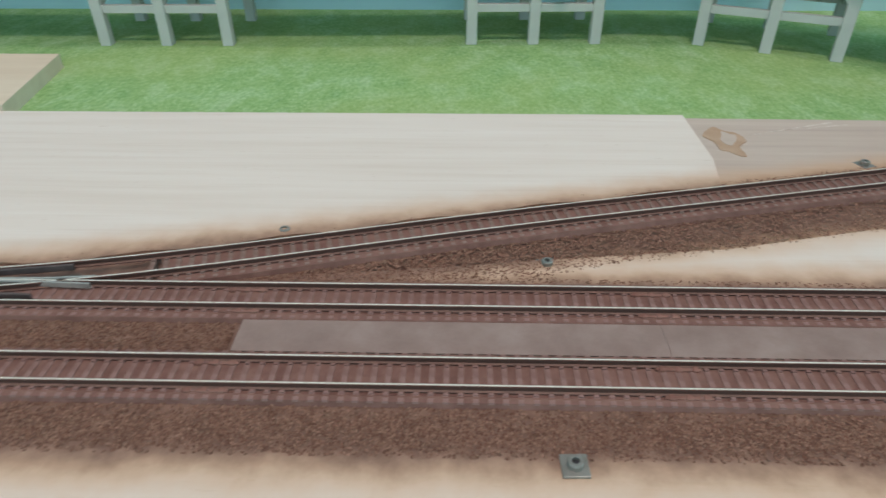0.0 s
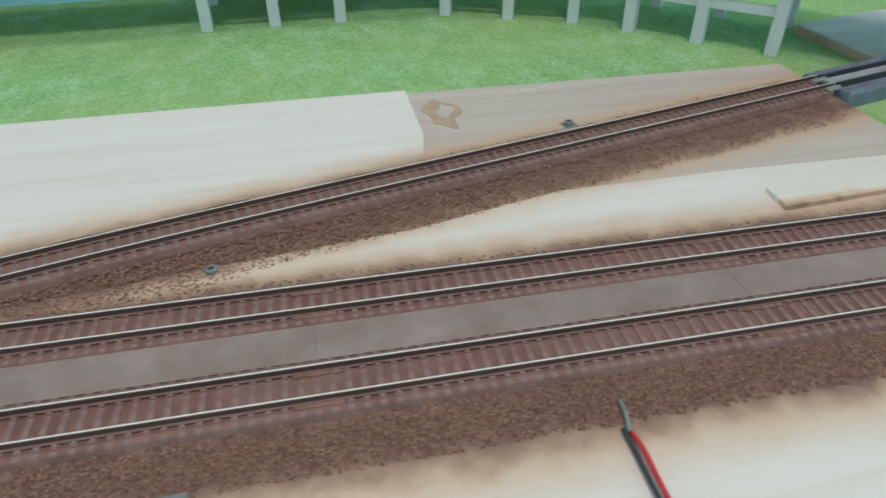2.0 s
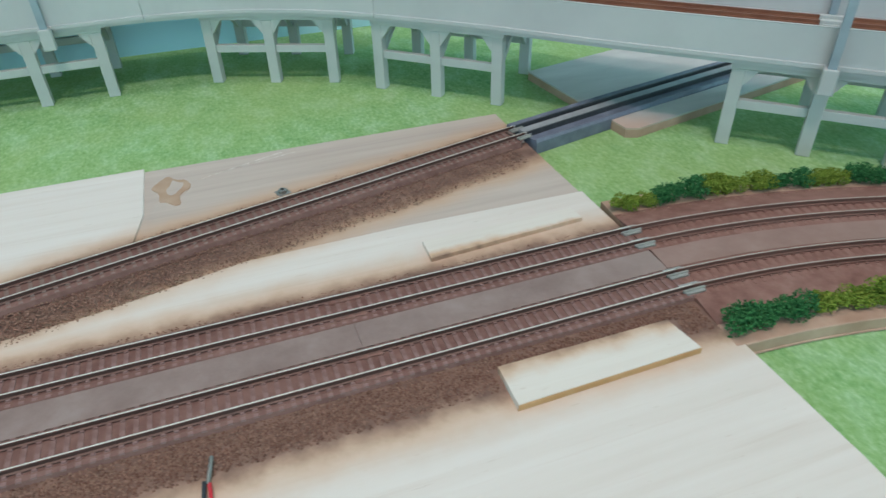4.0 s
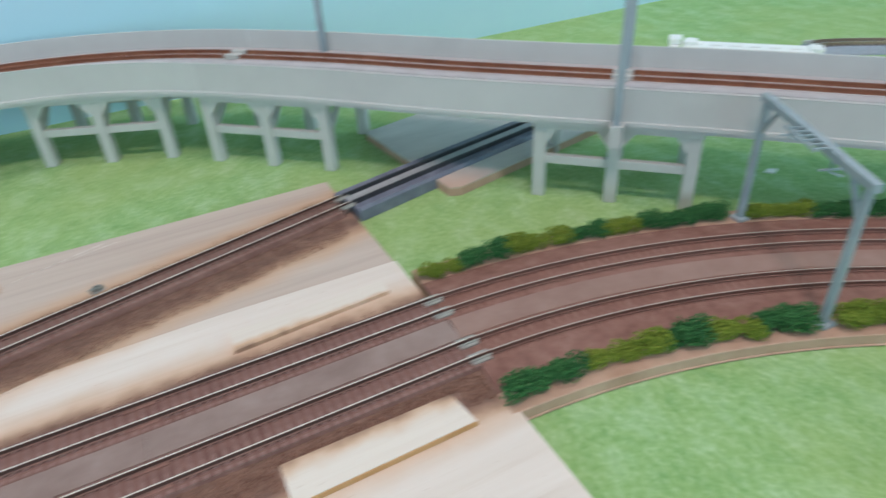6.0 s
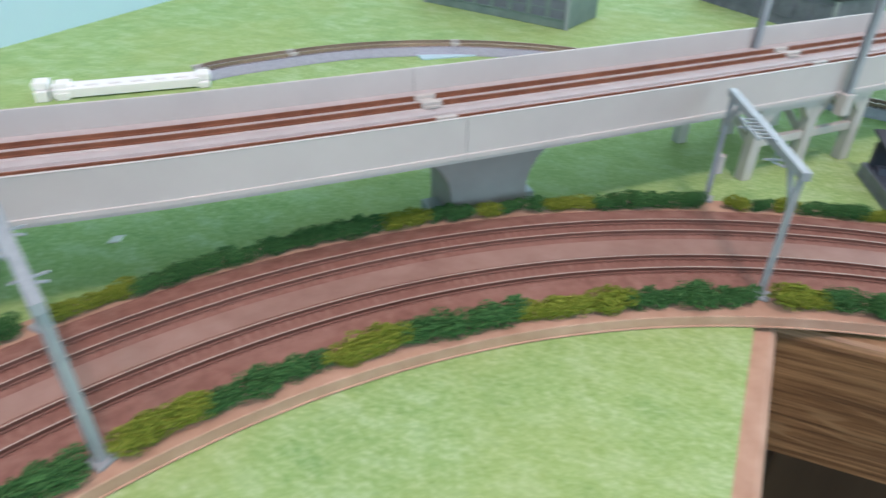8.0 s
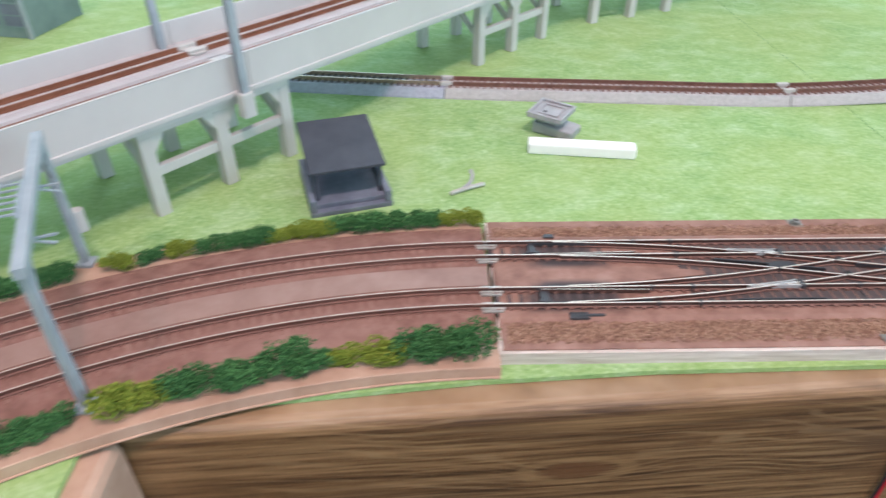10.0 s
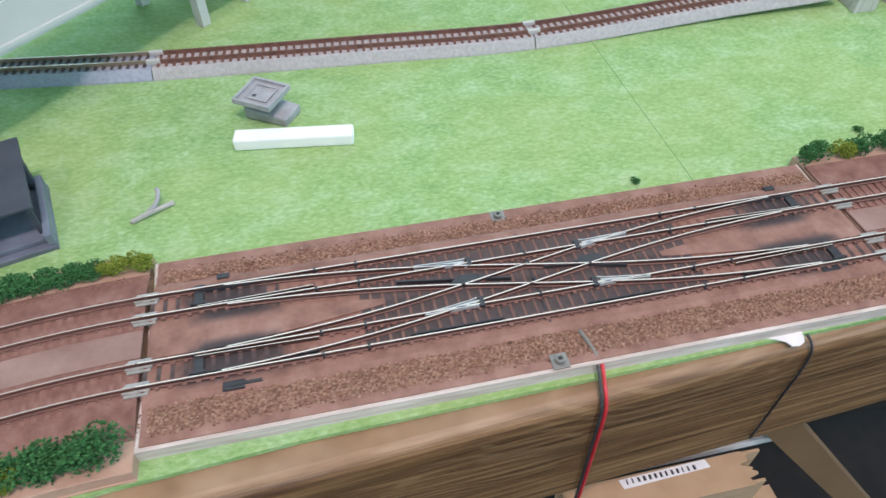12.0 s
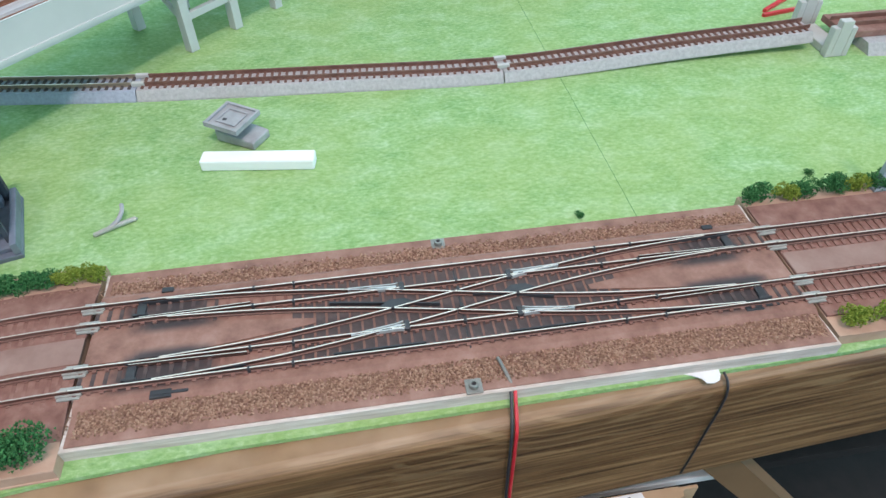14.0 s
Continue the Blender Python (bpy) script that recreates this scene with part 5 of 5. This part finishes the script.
d_b = sum(math.hypot(b[0] - a[0], b[1] - a[1]) for a, b in zip(LOOP, LOOP[1:]) if b[1] >= -397.5)
for s0, s1 in ((0, 70), (70, 200), (200, d_a - 130), (d_a - 130, d_a), (d_a, d_b), (d_b, total - 0.6)):
    path = cut(LOOP, s0 + 0.2, s1 - 0.2)
    if s1 > d_b + 1:
        path = [(*p[:2], 5.2 * (i / (len(path) - 1)) ** 1.4) for i, p in enumerate(path)]
    x, y = path[len(path) // 2][:2]
    old = s1 < d_a + 1
    t = thing("ballasted_track", x, y, GROUND, "single model track moulded on a grey ballast base", "railway track", "ballasted track pieces")
    bm = bmesh.new()
    sweep(bm, path, [(-12.2, GROUND), (-12.0, GROUND + 1), (-9.4, GROUND + 5.4), (-8.8, GROUND + 5.6), (8.8, GROUND + 5.6), (9.4, GROUND + 5.4), (12.0, GROUND + 1), (12.2, GROUND)])
    part("ballast_base", bm, M_BLUEBALLAST if old else M_GREYBALLAST, t, "grey moulded ballast shoulder")
    for g in (-4.5, 4.5):
        bm = bmesh.new()
        sweep(bm, offset(path, g), [(-0.7, GROUND + 5.6), (-0.35, GROUND + 6.2), (-0.35, GROUND + 7.9), (0.35, GROUND + 7.9), (0.35, GROUND + 6.2), (0.7, GROUND + 5.6)])
        part("rail", bm, M_GLINTRAIL if old else M_BROWNRAIL, t)
    base = top_of(t)
    for p, a in along(path, 4.1, 3.0):
        so = new("sleeper", SLEEPER_DARK if old else SLEEPER_BROWN)
        so.parent = t
        so.location = Vector((p[0], p[1], GROUND + 6.2 + (p[2] if len(p) > 2 else 0))) * MM - base
        so.rotation_euler = (0, 0, a)
    (x0, y0), a = at_length(path, 0.4)
    bm = bmesh.new()
    for g in (-4.5, 4.5):
        box(bm, -3.5, 3.5, g - 1.3, g + 1.3, GROUND + 5.7, GROUND + 8.0, 0.3)
    bmesh.ops.transform(bm, matrix=Matrix.Translation((x0, y0, 0)) @ Matrix.Rotation(a, 4, "Z"), verts=bm.verts)
    part("track_joiner", bm, M_PIER, t, "pale plastic track joiner")

# end tower and girder bridge
tower = thing("bridge_portal", 868, -598, GROUND, "light grey plastic bridge portal pier", "bridge pier")
for xx in (850, 886):
    for k, (w, yy) in enumerate(((1.8, -592.6), (3.6, -598), (1.8, -603.4))):
        bm = bmesh.new()
        box(bm, xx - 2.5, xx + 2.5, yy - w, yy + w, GROUND, 13 - 4 * (k != 1), 0.5)
        part("pillar", bm, M_PIER, tower)
bm = bmesh.new()
box(bm, 854.2, 881.8, -604, -592, GROUND, GROUND + 4.6, 0.6)
part("base", bm, M_PIER, tower)
gird = thing("girder_bridge", 868, -680, GROUND, "brown-decked model bridge on a grey stone pier", "bridge")
bm = bmesh.new()
box(bm, 856, 881, -780, -606, -2.5, 1.5, 0.4)
part("deck", bm, M_BED, gird, "brown bridge deck")
for g in (-4.5, 4.5):
    bm = bmesh.new()
    box(bm, 868.5 + g - 0.45, 868.5 + g + 0.45, -780, -606, 1.5, 4, 0.1)
    part("rail", bm, M_BROWNRAIL, gird)
bm = bmesh.new()
slab(bm, [(845, -618), (842, -640), (850, -660), (884, -660), (884, -618)], GROUND, -2.6)
for v in bm.verts:
    if v.co.z > -5:
        v.co.x = 866 + (v.co.x - 866) * 0.8
part("stone_pier", bm, M_GREYBALLAST, gird, "grey stone pier")
clip = thing("red_clips", 908, -595, GROUND, "pair of red plastic clips lying on the mat", "clip")
for pa, pb in (((904, -582), (912, -622)), ((910, -586), (927, -612)), ((912, -622), (920, -624))):
    bm = bmesh.new()
    beam(bm, (*pa, GROUND + 1.2), (*pb, GROUND + 1.2), 2.4, 2.0)
    part("prong", bm, M_RED, clip)

# ---- branch bridge and loose boards behind the first module ----
OFFCUT = [(380, 339), (390, 249), (396, 246.5), (455, 259), (560, 282), (552, 372), (470, 358)]


def stained_ply():
    """Grey weathered ply with a rubbed, pinkish corner."""
    m, nt, p = mat("grey_ply_with_rubbed_corner", 0.75)
    co = where(nt)
    col = ramp(nt, grain(nt, co, 60, 5, (0.25, 1, 1)), (0.3, (0.46, 0.43, 0.41)), (0.7, (0.62, 0.58, 0.55)))
    xyz = nt.nodes.new("ShaderNodeSeparateXYZ")
    nt.links.new(co, xyz.inputs[0])
    d = calc(nt, "ADD", calc(nt, "ADD", xyz.outputs[0], xyz.outputs[1]), calc(nt, "MULTIPLY", grain(nt, co, 40, 4), 0.03))
    rub = calc(nt, "SUBTRACT", 1.0, step(nt, d, 0.012, 0.062))
    nt.links.new(mix(nt, calc(nt, "MULTIPLY", rub, 0.85), col, (0.55, 0.36, 0.27)), p.inputs["Base Color"])
    return m


offcut = thing("loose_board", 393, 247, GROUND, "grey-topped plywood offcut with a tan edge lying on the mat", "board")
bm = bmesh.new()
slab(bm, OFFCUT, GROUND, GROUND + 4.3)
part("core", bm, M_EDGE, offcut, "tan layered plywood edge")
bm = bmesh.new()
slab(bm, OFFCUT, GROUND + 4.3, GROUND + 5.2)
part("veneer", bm, stained_ply(), offcut, "grey veneer rubbed pink at a corner")
bm = bmesh.new()
slab(bm, [(-420, 295.5), (-137.5, 295.5), (-147.5, 366), (-420, 366)], GROUND, -1.5)
solid("loose_board", bm, M_PLY, "pale plywood offcut lying on the mat", "board")
br = thing("branch_bridge", 400, 280, GROUND, "grey-blue plastic girder track bridging to the branch", "bridge")
bpath = [(338.5, branch_y(336.5)), (400, branch_y(400)), (470, branch_y(470) - 1), (570, branch_y(570) - 4)]
bm = bmesh.new()
sweep(bm, bpath, [(-12, -8.9), (-12, -3.0), (-11, -1.6), (-9, -2.4), (9, -2.4), (11, -1.6), (12, -3.0), (12, -8.9)])
part("girder", bm, M_FORK, br)
for g in (-4.5, 4.5):
    bm = bmesh.new()
    sweep(bm, offset(bpath, g), [(-0.6, -2.4), (-0.45, 0), (0.45, 0), (0.6, -2.4)])
    part("rail", bm, M_BLACK, br, "black painted rail")
bm = bmesh.new()
sweep(bm, bpath, [(-2.6, -2.4), (-2.6, -1.2), (2.6, -1.2), (2.6, -2.4)])
part("walkway", bm, M_GREYKIT, br, "grey centre walkway")
for g in (-4.5, 4.5):
    joiner(br, (337, branch_y(337) + g), math.atan(0.22))

# ---- small buildings and loose things on the mat ----
def waiting_shed():
    """An open-fronted shelter on a stepped base, with an overhanging slate roof."""
    t = thing("shelter", 762, -144.5, GROUND, "dark blue-grey plastic shelter with a slate roof", "building")
    t.rotation_euler = (0, 0, radians(-74))
    w, d = 18.5, 21.0
    bm = bmesh.new()
    box(bm, -w, w, -d, d, 0, 2.2, 0.3)
    box(bm, -w + 2.5, w - 2.5, -d + 3.5, d - 1, 2.2, 4.4, 0.3)
    local("stepped_base", bm, M_SHED, t)
    for x in (-w + 1.6, w - 1.6):
        bm = bmesh.new()
        box(bm, x - 1.4, x + 1.4, -d + 0.6, d - 0.6, 2.2, 8.0, 0.4)
        local("side_wall", bm, M_SHED, t)
    bm = bmesh.new()
    box(bm, -w + 3, w - 3, d - 4, d - 1.5, 4.4, 20)
    local("back_wall", bm, M_ROOF, t)
    for x in (-w + 4, w - 4):
        for y in (-d + 8, d - 4):
            bm = bmesh.new()
            box(bm, x - 0.9, x + 0.9, y - 0.9, y + 0.9, 4.4, 20.5 + y * 0.12)
            local("post", bm, M_ROOF, t)
    bm = bmesh.new()
    box(bm, -w + 6, w - 6, d - 9, d - 4.5, 4.4, 8.5, 0.3)
    local("bench", bm, M_SHED, t)
    bm = bmesh.new()
    box(bm, -w + 1.5, w - 1.5, -d + 4, d + 3, -0.7, 0.7, 0.25)
    local("roof", bm, M_ROOF, t, (0, 0, 21.8), (8, 0, 0), "flat dark slate-grey roof")
    return t


waiting_shed()


def hut():
    """A grey plank-roofed hut inside the curve."""
    t = thing("hut", 432.5, -4.5, GROUND, "grey plank-roofed model hut on the grass mat", "building")
    t.rotation_euler = (0, 0, radians(-25))
    t.scale = (0.92, 0.95, 0.95)
    bm = bmesh.new()
    box(bm, -11, 11, -12, 12, 0, 20, 0.3)
    local("wall_block", bm, M_SHED, t)
    for k in range(7):
        bm = bmesh.new()
        box(bm, -12.7, 12.7, -2.35, 2.25, -0.55, 0.75, 0.25)
        local("roof_plank", bm, M_SLATE, t, (0, -15 + k * 4.8, 19.8 + k * 0.55), (9, 0, 0))
    for k in (-1, 1):
        bm = bmesh.new()
        box(bm, -1.3, 1.3, -17, 17, -0.8, 0.9, 0.2)
        local("barge_board", bm, M_SHED, t, (k * 13.6, 0, 21.4), (6.5, 0, 0))
    bm = bmesh.new()
    box(bm, -5, 5, -1.0, 1.0, 0, 15, 0.3)
    local("door", bm, M_GREENHOUSE, t, (0, -12.3, 0))
    return t


hut()

kit = thing("plastic_kit_part", 822, -251, GROUND, "grey plastic kit pieces: a square tray on a block", "kit part")
kit.rotation_euler = (0, 0, radians(-33))
bm = bmesh.new()
box(bm, -7, 7, -15, 8, 0, 6.5, 0.8)
for v in bm.verts:
    if v.co.z > 4 and v.co.y < -10:
        v.co.z -= 2.0
local("block", bm, M_GREYKIT, kit)
bm = bmesh.new()
box(bm, -6, 5, -6, 6, 6.5, 10, 0.4)
local("neck", bm, M_GREYKIT, kit)
bm = bmesh.new()
box(bm, -10, 10, -10, 10, -0.8, 0.8, 0.3)
for a, b, c, d in ((-10, 10, -10, -8.6), (-10, 10, 8.6, 10), (-10, -8.6, -8.6, 8.6), (8.6, 10, -8.6, 8.6)):
    box(bm, a, b, c, d, 0.8, 2.0, 0.2)
local("tray", bm, M_GREYKIT, kit, (-1, 0, 11.2), (1.5, -2, 0), "square tray with a raised rim")
bm = bmesh.new()
for a, b, c, d in ((-6, 6, -6, -5.2), (-6, 6, 5.2, 6), (-6, -5.2, -5.2, 5.2), (5.2, 6, -5.2, 5.2)):
    box(bm, a, b, c, d, 0, 0.7, 0.1)
local("inner_rim", bm, M_GREYKIT, kit, (-1, 0, 12.0), (1.5, -2, 0))
bm = bmesh.new()
box(bm, -3.4, -1.8, 1.5, 3.2, 0, 0.3)
local("slot", bm, M_BLACK, kit, (-1, 0, 12.05), (1.5, -2, 0))

foam = thing("foam_block", 795.5, -263, GROUND, "long white foam block lying on the mat", "block")
foam.rotation_euler = (0, 0, radians(-98))
bm = bmesh.new()
box(bm, -27.3, 27.3, -4.4, 4.4, 0, 6.0, 0.9)
local("block", bm, M_WHITE, foam, smooth=False)

sprig = thing("plastic_sprue", 759.5, -202, GROUND, "small grey plastic offcut shaped like a Y", "plastic offcut")
bm = bmesh.new()
tube(bm, bent([(755.3, -194.0, GROUND + 0.8), (759, -201.5, GROUND + 1.4), (764.2, -211, GROUND + 1.0)]), [0.3] + [1.1] * 15 + [0.3], 8)
part("blade", bm, M_JOIN, sprig, "pale grey pointed blade")
bm = bmesh.new()
tube(bm, bent([(758, -199.5, GROUND + 1.2), (762, -203.5, GROUND + 2.6), (766, -205, GROUND + 4.2), (769.5, -204.5, GROUND + 5.2)]), 0.95, 8)
part("arm", bm, M_GREYKIT, sprig, "curved grey arm")

bm = bmesh.new()
slab(bm, [(544, 182), (547, 178), (552, 180.5), (549, 183.5)], GROUND, GROUND + 0.6)
solid("paper_scrap", bm, M_PAPER, "tiny white paper scrap on the grass mat", "scrap")

bm = bmesh.new()
slab(bm, [(846, 186), (880, 148), (872, 140), (839, 177)], GROUND, GROUND + 1.2)
solid("plastic_strip", bm, M_BLUE, "pale blue plastic strip lying on the mat beside the track", "strip")

# white girder kit behind the viaduct
girder = thing("white_girder", 686, 322, GROUND, "white plastic girder model lying beyond the viaduct", "girder")
girder.rotation_euler = (0, 0, radians(-46))
bm = bmesh.new()
box(bm, -46, 46, -8, 8, 1, 7, 0.6)
local("body", bm, M_WHITE, girder)
for k in range(6):
    bm = bmesh.new()
    box(bm, -4, 4, -1, 1, 0, 0.7, 0.2)
    local("raised_panel", bm, M_PAPER, girder, (-36 + k * 14, -3, 7))
for k, h in ((-52, 12), (-40, 10), (48, 9)):
    bm = bmesh.new()
    box(bm, k - 4, k + 4, -9, 9, 0, h - 5, 0.6)
    box(bm, k - 5, k + 5, -6, 6, h - 5, h, 1.2)
    local("end_post", bm, M_WHITE, girder)


def low_house(name, x, y, turn, w, d, h, wall, roof, label):
    t = thing(name, x, y, GROUND, label, "building")
    t.rotation_euler = (0, 0, radians(turn))
    bm = bmesh.new()
    box(bm, -w, w, -d, d, 0, h, 0.5)
    local("wall_block", bm, wall, t)
    bm = bmesh.new()
    box(bm, -w - 2, w + 2, -d - 2, d + 2, 0, 2.4, 0.5)
    local("roof", bm, roof, t, (0, 0, h))
    n = max(4, int(w / 9))
    for k in range(n):
        xx = -w + (k + 0.5) * 2 * w / n
        bm = bmesh.new()
        box(bm, -w / n * 0.72, w / n * 0.72, -0.5, 0.5, 0, h * 0.55, 0.2)
        win = local("window", bm, M_SHED, t, (xx, -d - 0.1, h * 0.28))
        bm = bmesh.new()
        for z in (0.0, h * 0.27, h * 0.55):
            box(bm, -w / n * 0.8, w / n * 0.8, -0.7, 0.6, z - 0.4, z + 0.4)
        local("frame", bm, wall, win)
    for s in (-1, 1):
        bm = bmesh.new()
        box(bm, -1.4, 1.4, -1.4, 1.4, 0, h, 0.3)
        local("corner_post", bm, M_STEEL, t, (s * w, -d, 0))
    return t


low_house("station_building", 1020, 176, -101.5, 80, 30, 30, M_GREENHOUSE, M_STEEL, "grey-green model building with a pale roof edge")
low_house("engine_shed", 1135, -68, -129, 78, 34, 32, M_SHED, M_ROOF, "dark model shed with a black roof and pale posts")

# ---- under the table ----
carton = thing("cardboard_box", 632, -420, -140, "torn brown cardboard box under the table's edge", "box")
bm = bmesh.new()
box(bm, 628, 646, -470, -350, -150, -149, 0.2)
box(bm, 645.0, 646.5, -446, -350, -150, -100, 0.3)
box(bm, 634.5, 636, -446, -350, -150, -108, 0.3)
part("side", bm, M_CARD, carton)
bm = bmesh.new()
n = 14
ragged = [(646.5, -352), (646.5, -436)] + [(646 - 15 * i / n, -437 - 1.6 * math.sin(i * 2.1) - 2.2 * math.sin(i * 0.9)) for i in range(n + 1)] + [(631, -352)]
slab(bm, ragged, -100.4, -99.2)
part("flap", bm, M_CARD, carton, "brown flap with a torn edge")
slip = thing("paper_label", 640, -400, -99, "white printed paper label on the cardboard box", "label")
bm = bmesh.new()
slab(bm, [(645.2, -378), (646.2, -419), (642.4, -420), (641.0, -379)], -99.1, -98.8)
part("sheet", bm, M_PAPER, slip)
for k in range(13):
    bm = bmesh.new()
    box(bm, 642.6, 644.8, -381 - k * 2.6 - random.uniform(0.5, 1.3), -381 - k * 2.6, -98.8, -98.7)
    part("print_bar", bm, M_BLACK, slip)
bm = bmesh.new()
beam(bm, (657, -455, -90), (657, -640, -331), 14, 15)
part("strut", bm, M_STRUT, table_frame, "slanting tan pine strut")
bm = bmesh.new()
box(bm, 655, 660, -474, -300, -119, -114, 0.8)
part("white_strip", bm, M_PAPER, table_frame, "white plastic strip under the table's edge")
